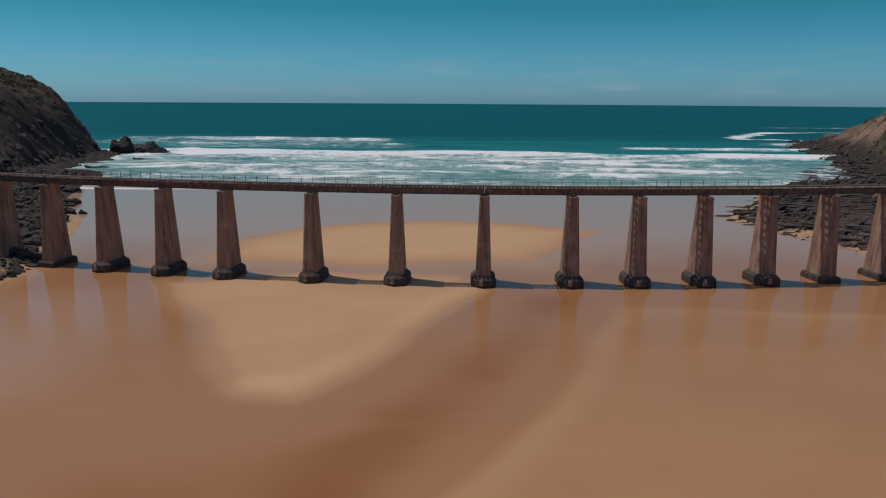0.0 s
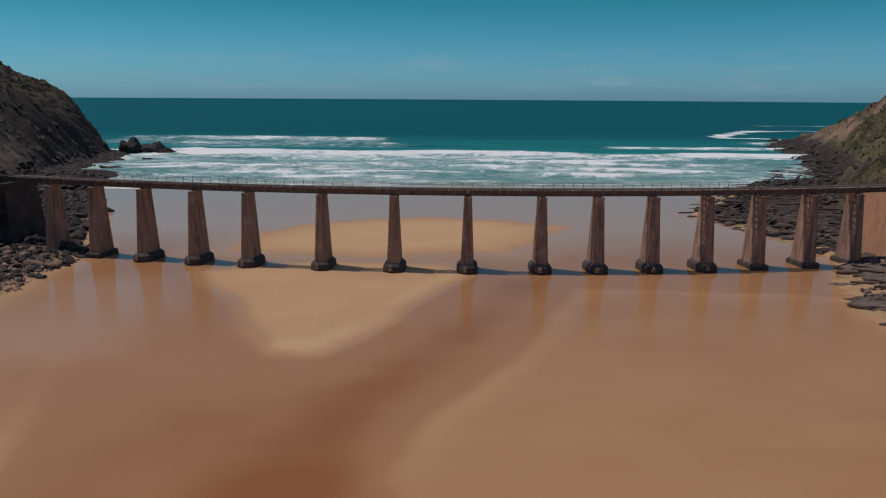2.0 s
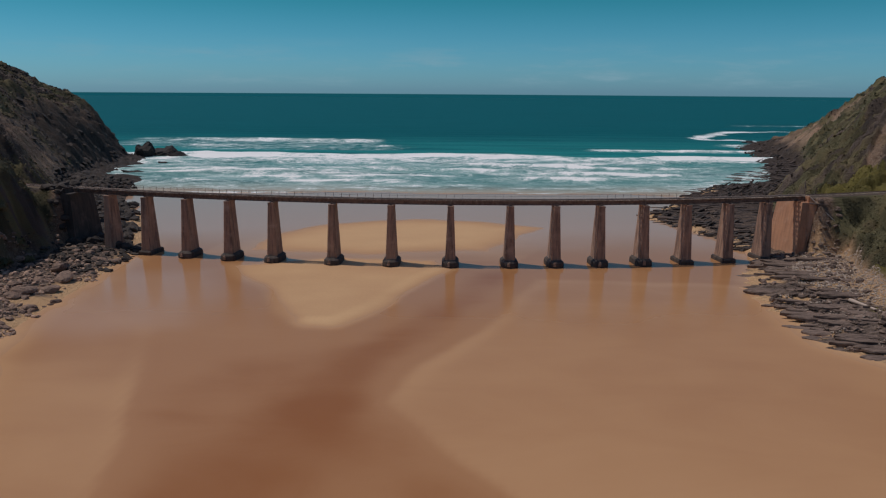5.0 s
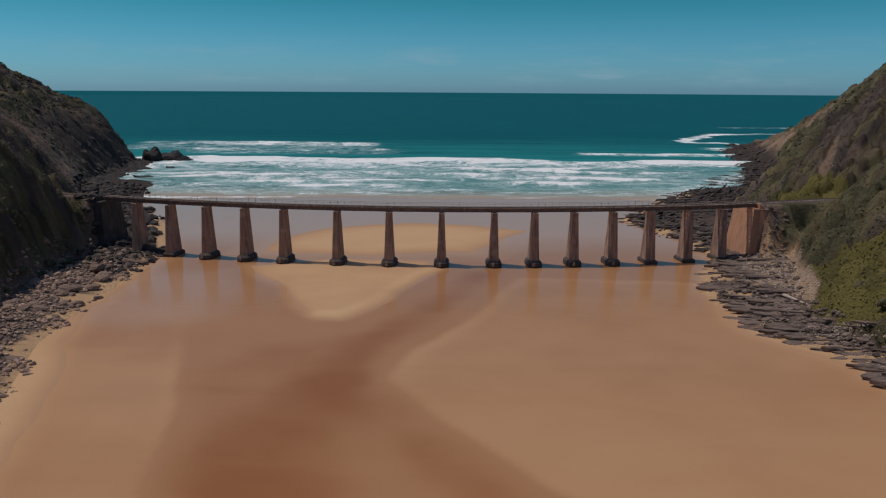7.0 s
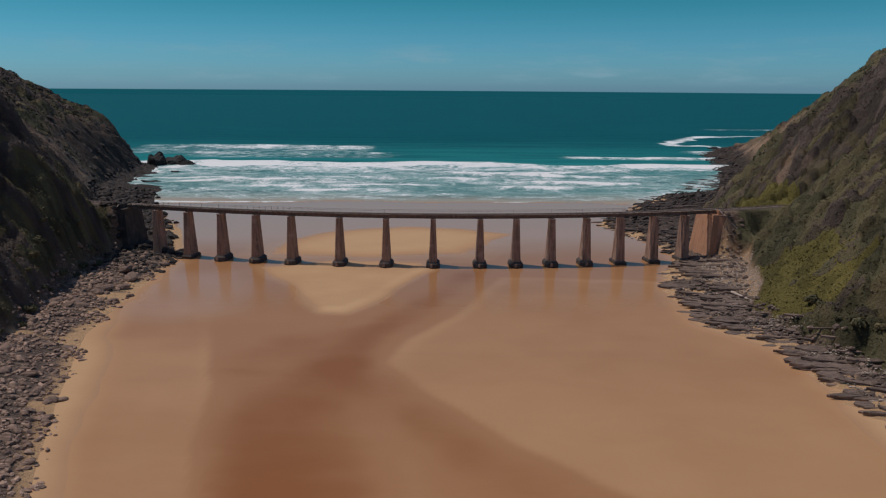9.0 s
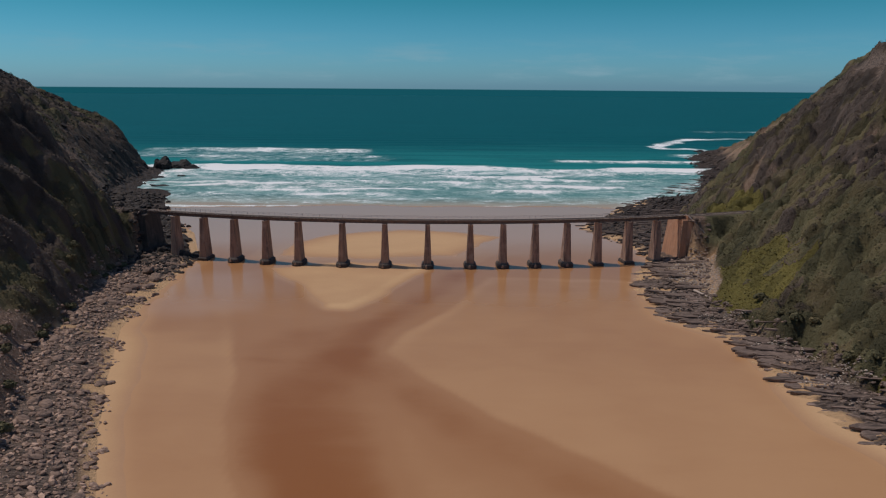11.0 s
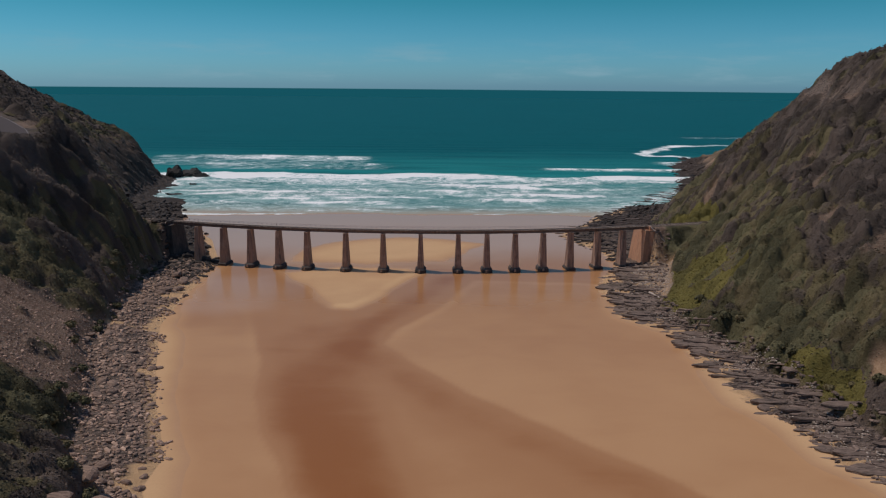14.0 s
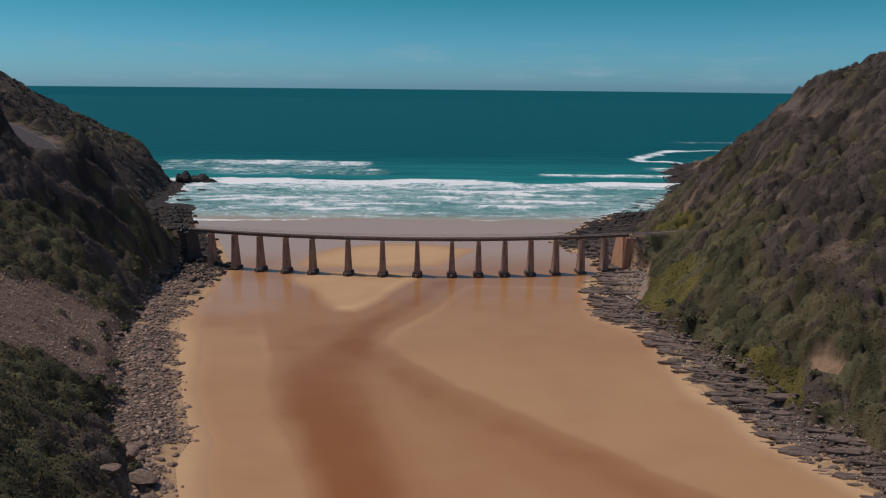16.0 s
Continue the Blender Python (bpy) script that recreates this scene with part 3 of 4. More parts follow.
    me.polygons.foreach_set("use_smooth", np.full(f, not flat))
    for key, v in (attrs or {}).items():
        me.attributes.new(key, "FLOAT", "POINT").data.foreach_set("value", np.asarray(v, np.float32).ravel())
    me.materials.append(mat)
    me.update(calc_edges=True)
    me.validate()
    return me


def sheet(name, xs, ys, height, mat, attrs=None, keep=None):
    """A terrain sheet over a grid of xs and ys."""
    X, Y = np.meshgrid(xs, ys)
    Z = height(X, Y)
    nx, ny = len(xs), len(ys)
    i = np.arange(ny * nx).reshape(ny, nx)
    q = np.stack([i[:-1, :-1], i[:-1, 1:], i[1:, 1:], i[1:, :-1]], -1).reshape(-1, 4)
    values = {k: f(X, Y, Z) for k, f in (attrs or {}).items()}
    if keep is not None:
        k = keep(X, Y, Z).ravel()
        q = q[k[q].any(1)]
        used = np.zeros(nx * ny, bool)
        used[q] = True
        index = np.cumsum(used) - 1
        q = index[q]
        pts = np.stack([X, Y, Z], -1).reshape(-1, 3)[used]
        values = {a: v.ravel()[used] for a, v in values.items()}
    else:
        pts = np.stack([X, Y, Z], -1).reshape(-1, 3)
    return new(name, big_mesh(name, pts, q, mat, values))


def part(name, me, parent, label="", m=None):
    """Links a mesh as one part under a thing or under a part."""
    ob = new(name, me)
    ob.parent = parent
    if m is not None:
        ob.matrix_basis = m
    if label:
        ob["label"] = label
    return ob


def box_data(x0, x1, y0, y1, z0, z1):
    v = [(x0, y0, z0), (x1, y0, z0), (x1, y1, z0), (x0, y1, z0), (x0, y0, z1), (x1, y0, z1), (x1, y1, z1), (x0, y1, z1)]
    f = [(3, 2, 1, 0), (4, 5, 6, 7), (0, 1, 5, 4), (1, 2, 6, 5), (2, 3, 7, 6), (3, 0, 4, 7)]
    return v, f


def boxes_mesh(name, boxes, mat):
    """Several boxes that make one part."""
    verts, faces = [], []
    for b in boxes:
        v, f = box_data(*b)
        k = len(verts)
        verts += v
        faces += [tuple(i + k for i in q) for q in f]
    return mesh_from(name, verts, faces, mat)


def loft(name, rings, mat, flat=True, cap=True):
    """Joins rings of equal length, bottom to top."""
    n = len(rings[0])
    verts = [v for r in rings for v in r]
    faces = []
    for k in range(len(rings) - 1):
        for i in range(n):
            j = (i + 1) % n
            faces.append((k * n + i, k * n + j, k * n + n + j, k * n + n + i))
    if cap:
        faces += [tuple(range(n - 1, -1, -1)), tuple(range(len(verts) - n, len(verts)))]
    return mesh_from(name, verts, faces, mat, flat)


def stepped(*runs):
    """Grid lines: runs of (start, stop, step) joined."""
    out = []
    for a, b, s in runs:
        out += list(np.arange(a, b, s))
    return np.array(out + [runs[-1][1]], float)


# ---- ground, water and hills ----
xs = stepped((-2500, -400, 150), (-400, -120, 14), (-120, 125, 1.25), (125, 400, 14), (400, 2500, 150))
ys = stepped((-2500, -200, 150), (-200, -80, 8), (-80, 215, 1.25), (215, 340, 5))
ground = sheet("ground", xs, ys, sand_height, SAND, {"dry": lambda x, y, z: dryness(x, y)})
tagged(ground, "wet tan sand flats and low bars of the river mouth", "sand", kind="structure")

xs = stepped((-180, -120, 3), (-120, 150, 1.5), (150, 330, 4))
ys = stepped((-420, -80, 5), (-80, 280, 1.5))
river = sheet("water", xs, ys, lambda x, y: np.zeros(x.shape), RIVER, {"dry": lambda x, y, z: dryness(x, y), "film_sheen": lambda x, y, z: np.maximum(smooth(138, 185, y + 10 * fbm(x, y, 30, 3, 58)), 0.5 * smooth(-4, 12, inside(x + 6 * fbm(x, y, 30, 3, 59), y, STILL))), "ruffled": lambda x, y, z: 0.28 * smooth(122, 70, y + 14 * fbm(x, y, 40, 3, 57))},
              keep=lambda x, y, z: (sand_height(x, y) < 0.02) & (y < 264 + 9 * fbm(x, y * 0, 45, 3, 88)))
tagged(river, "shallow tea-brown river water lying over sand", "river", kind="structure")


def breaker(x, y, at, length, jag, seed):
    """Distance seaward of a wave's crest line."""
    return y - at - jag * fbm(x, np.full(np.shape(x), 7.0 * seed), length, 4, seed)


# crest line y, x from, x to, spread landward, foam
BREAKERS = [(472, -190, 60, 95, 0.90), (458, 10, 275, 62, 0.88), (640, -300, -60, 150, 0.60), (612, -150, -85, 40, 0.84), (560, -225, -40, 70, 0.62), (525, 120, 300, 26, 0.7),
            (1010, 420, 640, 60, 0.5), (600, 250, 360, 46, 0.78), (475, -235, -120, 60, 0.74)]
surf = random.Random(23)
for k in range(24):
    at, long = surf.uniform(276, 440), surf.uniform(18, 75)
    cx = surf.uniform(-165, 90 + 0.3 * (at - 270) * 2)
    BREAKERS.append((at, cx - long, cx + long, surf.uniform(8, 24), surf.uniform(0.60, 0.80)))


def sea_height(x, y):
    z = np.zeros(x.shape) - 0.02
    for k, (at, x0, x1, wide, foam) in enumerate(BREAKERS):
        s = breaker(x, y, at, 60, 16 if k < 9 else 13, 60 + k)
        on = smooth(x0 - 25, x0 + 15, x) * smooth(x1 + 25, x1 - 15, x)
        z = z + on * (0.5 + 0.9 * foam) * np.exp(-(s / 5.0) ** 2) * smooth(262, 350, y)
    z = z + 0.25 * np.sin((y + 12 * fbm(x, y, 120, 2, 90)) / 6.5) * smooth(300, 480, y) * smooth(1500, 700, y)
    return z


def shore_rock(x, y):
    """How close the sea is to the rocky shores."""
    left = line_distance(x, y, [(-168, 300), (-196, 340), (-208, 400), (-197, 456), (-240, 470), (-300, 490)])
    right = line_distance(x, y, [(122, 270), (155, 320), (205, 380), (240, 430), (280, 520), (300, 590), (350, 650)])
    return np.minimum(left, right)


CURL = [(440, 834), (398, 836), (350, 820), (318, 772), (268, 704), (273, 670), (301, 668), (316, 637)]


def foam_at(x, y, z):
    v = np.full(x.shape, 0.0)
    for k, (at, x0, x1, wide, foam) in enumerate(BREAKERS):
        s = breaker(x, y, at, 60, 16 if k < 9 else 13, 60 + k)
        on = smooth(x0 - 30, x0 + 20, x) * smooth(x1 + 30, x1 - 20, x)
        crest = np.where(s > 0, smooth(5, 0, s), smooth(-0.45 * wide, -0.15 * wide, s)) * (0.88 + 0.8 * fbm(x, y * 0.5, 34, 3, 160 + k))
        wake = np.where(s > 0, 0, smooth(-wide, -0.5 * wide, s)) * 0.67
        v = np.maximum(v, on * foam * np.maximum(crest, wake))
    v = np.maximum(v, 0.485 * smooth(264, 285, y) * smooth(480, 440, y) * (0.9 + 0.4 * fbm(x, y, 60, 3, 93)))
    v = np.maximum(v, 0.72 * smooth(26, 3, shore_rock(x, y)) * (0.75 + 0.5 * fbm(x, y, 20, 3, 95)))
    v = np.maximum(v, 0.86 * smooth(17, 3, line_distance(x, y + 14 * fbm(x, y, 30, 2, 97), CURL)) * (0.85 + 0.4 * fbm(x, y, 24, 3, 96)))
    rip = smooth(7, 1, np.abs(breaker(x, y, 266, 45, 9, 88)))
    return np.clip(np.maximum(v, 0.75 * rip), 0, 1)


xs = stepped((-5200, -700, 300), (-700, -320, 20), (-320, 460, 3), (460, 900, 20), (900, 5200, 300))
ys = stepped((180, 250, 5), (250, 500, 2.0), (500, 860, 4), (860, 1500, 20), (1500, 6200, 250))
sea = sheet("sea", xs, ys, lambda x, y: np.where(y < 268 + 9 * fbm(x, y * 0, 45, 3, 88), -0.25 + 0 * x, sea_height(x, y)), SEA, {
    "deep": lambda x, y, z: np.clip((y - 350 + 40 * fbm(x, y, 120, 3, 70)) / 430, 0, 1),
    "foam": foam_at,
    "wash": lambda x, y, z: smooth(312, 262, y + 10 * fbm(x, y, 60, 3, 71))})
tagged(sea, "teal open sea with white breakers rolling onto the beach", "sea", kind="structure")

def east_tone(x, y, z):
    """From dark green (0) over olive (0.45) to dry brown (0.8), and bright creepers (1)."""
    t = 0.33 + 0.40 * smooth(18, 56, z + 20 * fbm(x, y, 36, 3, 63)) * smooth(300, 220, y) + 0.30 * fbm(x, y, 16, 3, 64) + 0.10 * fbm(x, y, 4.5, 2, 65) + 0.48 * (crown_shade(x + 3, y + 5) - 0.5)
    lime = creeper(x, y) * smooth(-0.6, 0.1, fbm(x, y, 7, 3, 62) + 0.5 * smooth(16, 6, z))
    grass = 0.8 * smooth(16, 6, np.hypot(x - 138, (y - 166) * 0.6) + 4 * fbm(x, y, 8, 3, 50))
    lime2 = 0.85 * smooth(11, 4, np.hypot(x - 112, (y + 2) * 0.5) + 7 * fbm(x, y, 8, 3, 52)) * smooth(18, 9, z)
    mat = smooth(0.32, 0.55, np.maximum(np.maximum(lime, grass), lime2))
    return np.where(mat > 0.5, 1.0, np.clip(t, 0.02, 0.8))


def west_tone(x, y, z):
    olive = smooth(22, 8, np.hypot(x + 78, (y + 30) * 0.6) + 6 * fbm(x, y, 8, 3, 73))
    return np.clip(0.46 + 0.22 * fbm(x, y, 18, 3, 68) + 0.10 * fbm(x, y, 4.5, 2, 69) + 0.52 * (crown_shade(x + 3, y + 5) - 0.5) - 0.05 * olive + 0.34 * smooth(28, 70, z + 16 * fbm(x, y, 30, 2, 75)) + 0.34 * smooth(0.80, 0.97, west_spur(x, y) + 0.15 * fbm(x, y, 7, 2, 76)) * smooth(50, 76, y), 0, 0.8)


xs = stepped((-1200, -480, 60), (-480, -290, 5), (-290, -170, 1.8), (-170, -40, 0.75), (-40, 10, 1.5), (10, 60, 10))
ys = stepped((-400, -215, 12), (-215, -130, 1.4), (-130, 145, 0.75), (145, 520, 1.8), (520, 560, 10))
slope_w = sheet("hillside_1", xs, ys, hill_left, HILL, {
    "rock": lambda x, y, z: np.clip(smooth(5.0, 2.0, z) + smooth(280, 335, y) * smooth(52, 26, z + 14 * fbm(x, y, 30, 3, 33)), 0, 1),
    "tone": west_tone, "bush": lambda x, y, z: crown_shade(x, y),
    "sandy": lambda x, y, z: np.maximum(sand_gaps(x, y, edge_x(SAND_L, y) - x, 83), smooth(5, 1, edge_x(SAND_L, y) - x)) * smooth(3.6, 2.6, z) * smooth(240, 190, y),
    # darkens with y at every height: wet rock plus the cliff's painted shade
    "wet_dark": lambda x, y, z: np.clip(smooth(150, 300, y), 0, 1),
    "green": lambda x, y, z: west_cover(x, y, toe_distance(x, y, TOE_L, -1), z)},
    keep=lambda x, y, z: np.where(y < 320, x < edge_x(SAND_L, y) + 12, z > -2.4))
tagged(slope_w, "steep shaded hillside of dark scrub ending in sea cliffs", "hillside", kind="structure")

xs = stepped((60, 74, 4), (74, 190, 0.7), (190, 250, 1.8), (250, 380, 2.2), (380, 440, 6), (440, 1300, 60))
ys = stepped((-400, -215, 12), (-215, -80, 1.4), (-80, 200, 0.7), (200, 520, 2.0), (520, 660, 2.5), (660, 740, 8))
slope_e = sheet("hillside_2", xs, ys, hill_right, HILL, {
    "rock": lambda x, y, z: np.clip(smooth(4.5, 2.2, z) + smooth(225, 275, y) * smooth(12, 5, z + 5 * fbm(x, y, 20, 3, 34)) + smooth(9, 3, line_distance(x, y, OUTCROP)) + 0.9 * smooth(-0.1, 0.25, fbm(x, y, 18, 3, 48)) * smooth(400, 440, y), 0, 1),
    "tone": east_tone, "bush": lambda x, y, z: crown_shade(x, y),
    "sandy": lambda x, y, z: np.maximum(sand_gaps(x, y, x - edge_x(SAND_R, y), 84) * smooth(4.2, 3.2, z) * smooth(330, 280, y), np.maximum(np.maximum(0.7 * smooth(-1, 1.5, inside(x, y, HEAP)), np.maximum(0.10 * smooth(5, 2, line_distance(x, y, GULLY)), 0.16 * smooth(415, 450, y) * smooth(6, 12, z + 5 * fbm(x, y, 15, 3, 49)))), 0.4 * smooth(4.5, 2.0, np.hypot(x - 124, (y + 9) * 0.8) + 3.0 * fbm(x, y, 4, 3, 39)))),
    "wet_dark": lambda x, y, z: np.clip(0.95 * smooth(150, 240, y) * smooth(24, 6, z + 4 * fbm(x, y, 20, 3, 44)), 0, 1),
    "green": lambda x, y, z: east_cover(x, y, toe_distance(x, y, TOE_R, 1), z)},
    keep=lambda x, y, z: np.where(y < 300, x > edge_x(SAND_R, y) - 12, z > -2.4))
tagged(slope_e, "sunlit hillside of brown and green coastal scrub", "hillside", kind="structure")


# ---- the bridge ----
bridge = tagged(new("railway_bridge"), "long curved railway bridge on tall tapered concrete piers", "bridge")


def pier_frame(x):
    """Place and turn of the deck's centreline at x."""
    return pose(x, bridge_y(x), 0, 0, 0, math.degrees(math.atan(0.0020 * (x - 7.0))))


def ring(w, d, c, z):
    """An eight-cornered plan ring with cut corners."""
    return [(-w + c, -d, z), (w - c, -d, z), (w, -d + c, z), (w, d - c, z), (w - c, d, z), (-w + c, d, z), (-w, d - c, z), (-w, -d + c, z)]


def nose_ring(w, d, z, n=7):
    """A plan ring with rounded ends."""
    out = []
    for s in (-1, 1):
        for k in range(n):
            a = math.pi * k / (n - 1)
            out.append((s * w * -math.cos(a) * -1 if s > 0 else -w * math.cos(a), s * (d - w * 0.8 + w * 0.8 * math.sin(a)), z))
    return out


PIER = loft("pier", [ring(1.58, 3.05, 0.3, -1.2), ring(1.5, 2.92, 0.3, 0.8), ring(0.86, 2.0, 0.2, PIER_TOP - 0.5), ring(0.90, 2.04, 0.2, PIER_TOP - 0.4), ring(0.90, 2.04, 0.2, PIER_TOP)], CONCRETE)
NOSED = loft("footing", [nose_ring(2.35, 4.3, -1.2), nose_ring(2.4, 4.35, 0.7), nose_ring(2.3, 4.2, 1.4), nose_ring(1.75, 3.4, 1.95)], FOOTING)
BLOCK = loft("footing", [ring(2.0, 3.6, 0.2, -1.5), ring(2.0, 3.6, 0.2, 0.9), ring(1.8, 3.3, 0.2, 1.25)], FOOTING)
BEARING = boxes_mesh("bearing", [(-0.35, 0.35, -0.3, 0.3, 0, 0.12), (-0.22, 0.22, -0.2, 0.2, 0.12, 0.25)], STEEL)
DECK = PIER_TOP + 0.25
NOSE_STONE = loft("nose_stone", [[(0.75 * k * math.cos(a) - 0.4, -4.15 + 0.5 * k * math.sin(a), z) for a in (0.3, 1.4, 2.6, 3.7, 4.9)] for z, k in ((0.5, 0.85), (1.3, 0.7), (1.7, 0.35))], SCREE)

for k, x in enumerate(PIER_X):
    pier = part("pier", PIER, bridge, "", pier_frame(x))
    nosed = 2 <= k <= 11
    part("footing", NOSED if nosed else BLOCK, pier, "dark tide-stained rounded footing" if nosed else "dark stepped concrete footing")
    if nosed:
        part("nose_stone", NOSE_STONE, pier, "pale stone set on the footing")
    for s in (-0.85, 0.85):
        part("bearing", BEARING, pier, "", pose(0, s, PIER_TOP))


def girder_mesh(length, deep):
    """A riveted plate girder along x with flanges and stiffeners."""
    h = length / 2
    b = [(-h, h, -0.03, 0.03, 0, deep), (-h, h, -0.2, 0.2, 0, 0.07), (-h, h, -0.2, 0.2, deep - 0.07, deep)]
    n = max(4, int(length / 1.3))
    for i in range(n + 1):
        px = -h + 0.06 + (length - 0.12) * i / n
        b += [(px - 0.05, px + 0.05, -0.13, -0.03, 0.07, deep - 0.07), (px - 0.05, px + 0.05, 0.03, 0.13, 0.07, deep - 0.07)]
    return boxes_mesh("girder", b, STEEL)


def brace_mesh(length):
    """Crossed wind bracing between two girders."""
    v, f = [], []
    n = max(2, int(length / 3.2))
    for i in range(n):
        a, z = -length / 2 + length * i / n, -length / 2 + length * (i + 1) / n
        for y0, y1 in ((-0.82, 0.82), (0.82, -0.82)):
            k = len(v)
            v += [(a, y0 - 0.05, 0), (a, y0 + 0.05, 0), (z, y1 + 0.05, 0), (z, y1 - 0.05, 0), (a, y0 - 0.05, 0.08), (a, y0 + 0.05, 0.08), (z, y1 + 0.05, 0.08), (z, y1 - 0.05, 0.08)]
            f += [(k, k + 1, k + 2, k + 3), (k + 7, k + 6, k + 5, k + 4), (k, k + 3, k + 7, k + 4), (k + 1, k + 5, k + 6, k + 2)]
    return mesh_from("wind_brace", v, f, STEEL)


ends = (ABUT_WEST, *PIER_X, ABUT_EAST)
for a, z in zip(ends, ends[1:]):
    ya, yz = bridge_y(a), bridge_y(z)
    length = math.hypot(z - a, yz - ya)
    m = pose((a + z) / 2, (ya + yz) / 2, DECK, 0, 0, math.degrees(math.atan2(yz - ya, z - a)))
    deep = 1.22
    g = girder_mesh(length - 0.12, deep)
    for s in (-0.85, 0.85):
        part("girder", g, bridge, "", m @ pose(0, s, 0))
    part("wind_brace", brace_mesh(length - 0.6), bridge, "", m @ pose(0, 0, 0.25))

TOP = DECK + 1.22
SLEEPER = boxes_mesh("sleeper", [(-0.13, 0.13, -1.5, 1.5, 0, 0.2)], TIMBER)
LONG_SLEEPER = boxes_mesh("sleeper", [(-0.13, 0.13, -1.5, 1.95, 0, 0.2)], TIMBER)
POST = boxes_mesh("railing_post", [(-0.04, 0.04, -0.04, 0.04, 0, 1.15), (-0.08, 0.08, -0.08, 0.08, 0, 0.05)], STEEL)
rng = random.Random(5)
x, k = ABUT_WEST + 0.3, 0
while x < ABUT_EAST:
    f = pier_frame(x) @ pose(0, 0, TOP)
    part("sleeper", LONG_SLEEPER if k % 3 == 0 else SLEEPER, bridge, "", f @ pose(0, rng.uniform(-0.05, 0.05), 0.003, 0, 0, rng.uniform(-1, 1)))
    if k % 3 == 0:
        part("railing_post", POST, bridge, "", f @ pose(0, 1.85, 0.2, 0, rng.uniform(-2, 2)))
    x += 0.76 / math.hypot(1, 0.0027 * (x - 7))
    k += 1


def swept(name, side, z, wide, high, mat, x0, x1, step=2.0):
    """A bar that follows the curve of the track."""
    rings = []
    for x in np.linspace(x0, x1, int((x1 - x0) / step) + 1):
        f = pier_frame(x)
        rings.append([tuple(f @ Vector((0, side + dy, z + dz))) for dy, dz in ((-wide, 0), (wide, 0), (wide * 0.6, high), (-wide * 0.6, high))])
    return loft(name, rings, mat)


for side in (-0.57, 0.57):
    part("rail", swept("rail", side, TOP + 0.2, 0.06, 0.15, RAIL, ABUT_WEST, ABUT_EAST), bridge)
for z in (0.65, 1.12):
    part("handrail", swept("handrail", 1.85, TOP + 0.2 + z, 0.025, 0.05, STEEL, ABUT_WEST, ABUT_EAST), bridge)
for s, name in ((-0.32, "guard_timber"), (0.32, "guard_timber"), (1.45, "walkway")):
    w = 0.08 if name == "guard_timber" else 0.22
    part(name, swept(name, s, TOP + 0.205, w, 0.06 if name == "walkway" else 0.1, TIMBER, ABUT_WEST, ABUT_EAST), bridge)


def abutment(name, x, way, mat, label, back, wing):
    """A battered block with a bearing shelf and a falling wing wall; way is the side of the land, wing the wall's run."""
    f = pier_frame(x)
    top = PIER_TOP
    body = loft(name, [[(way * px, py, z) for px, py in ((-1.2 - b, -2.7 - b), (1.8, -2.7 - b), (1.8, back + b), (-1.2 - b, back + b))] for z, b in ((-1.0, 1.5), (top - 1.6, 0.1), (top - 0.2, 0.0), (top, -0.15))], mat)
    ob = part(name, body, bridge, label, f)
    wx, wy, low = wing
    v = []
    for dx, dy in ((0.0, 0.0), (0.35, 0.35)):
        v += [(way * (0.4 + dx), -3.6 + dy, -1.0), (way * (wx + dx), wy - 0.9 + dy, -1.0), (way * (wx + 0.4 + dx), wy + dy, low), (way * (1.0 + dx), -2.72 + dy, TOP - 0.1)]
    n = [(0, 1, 2, 3), (7, 6, 5, 4), (0, 4, 5, 1), (1, 5, 6, 2), (2, 6, 7, 3), (3, 7, 4, 0)]
    wall = part("wing_wall", mesh_from("wing_wall", v, n, mat), ob, "sloping concrete wing wall")
    c = []
    for z in (0.02, 0.3):
        c += [(way * 0.8, -3.0, TOP - 0.1 + z), (way * (wx + 0.3), wy - 0.3, low + z), (way * (wx + 0.9), wy + 0.6, low + z), (way * 1.5, -2.1, TOP - 0.1 + z)]
    part("coping", mesh_from("coping", c, [(3, 2, 1, 0), (4, 5, 6, 7), (0, 1, 5, 4), (1, 2, 6, 5), (2, 3, 7, 6), (3, 0, 4, 7)], COPING), wall, "pale concrete coping")
    part("ballast_wall", boxes_mesh("ballast_wall", [(min(way * 0.9, way * 1.5), max(way * 0.9, way * 1.5), -2.4, 2.4, top, TOP + 0.1)], mat), ob)
    return ob


abutment("abutment", ABUT_EAST - 1.5, 1, ABUTMENT, "sunlit orange-brown concrete abutment with ladder shadow", 8.5, (8.5, -8.0, 9.5))
# dark footing concrete here: the abutment's shade is put into its colour
abutment("abutment", ABUT_WEST - 1.2, -1, FOOTING, "dark shaded concrete abutment against the hillside", 7.0, (10.0, -5.0, 8.0))



# ---- scrub ----
def bush_template(rs, quads):
    """Leaf clumps set over a low dome, as corners of four-sided faces; radius 1."""
    z = rs.uniform(-0.15, 1.0, quads)
    a = rs.uniform(0, 2 * np.pi, quads)
    flat = np.sqrt(np.clip(1 - z * z, 0, 1))
    way = np.stack([flat * np.cos(a), flat * np.sin(a), z], 1)
    lumps = 1 + 0.25 * np.sin(3 * a + rs.uniform(0, 6)) * flat + rs.uniform(-0.22, 0.12, quads)
    centre = way * lumps[:, None] * np.array([1, 1, 0.8])
    n = way + rs.normal(0, 0.45, (quads, 3))
    n /= np.linalg.norm(n, axis=1)[:, None]
    side = np.cross(n, rs.normal(0, 1, (quads, 3)))
    side /= np.linalg.norm(side, axis=1)[:, None]
    other = np.cross(n, side)
    s = rs.uniform(0.10, 0.25, quads)[:, None]
    t = s * rs.uniform(0.55, 1.0, quads)[:, None]
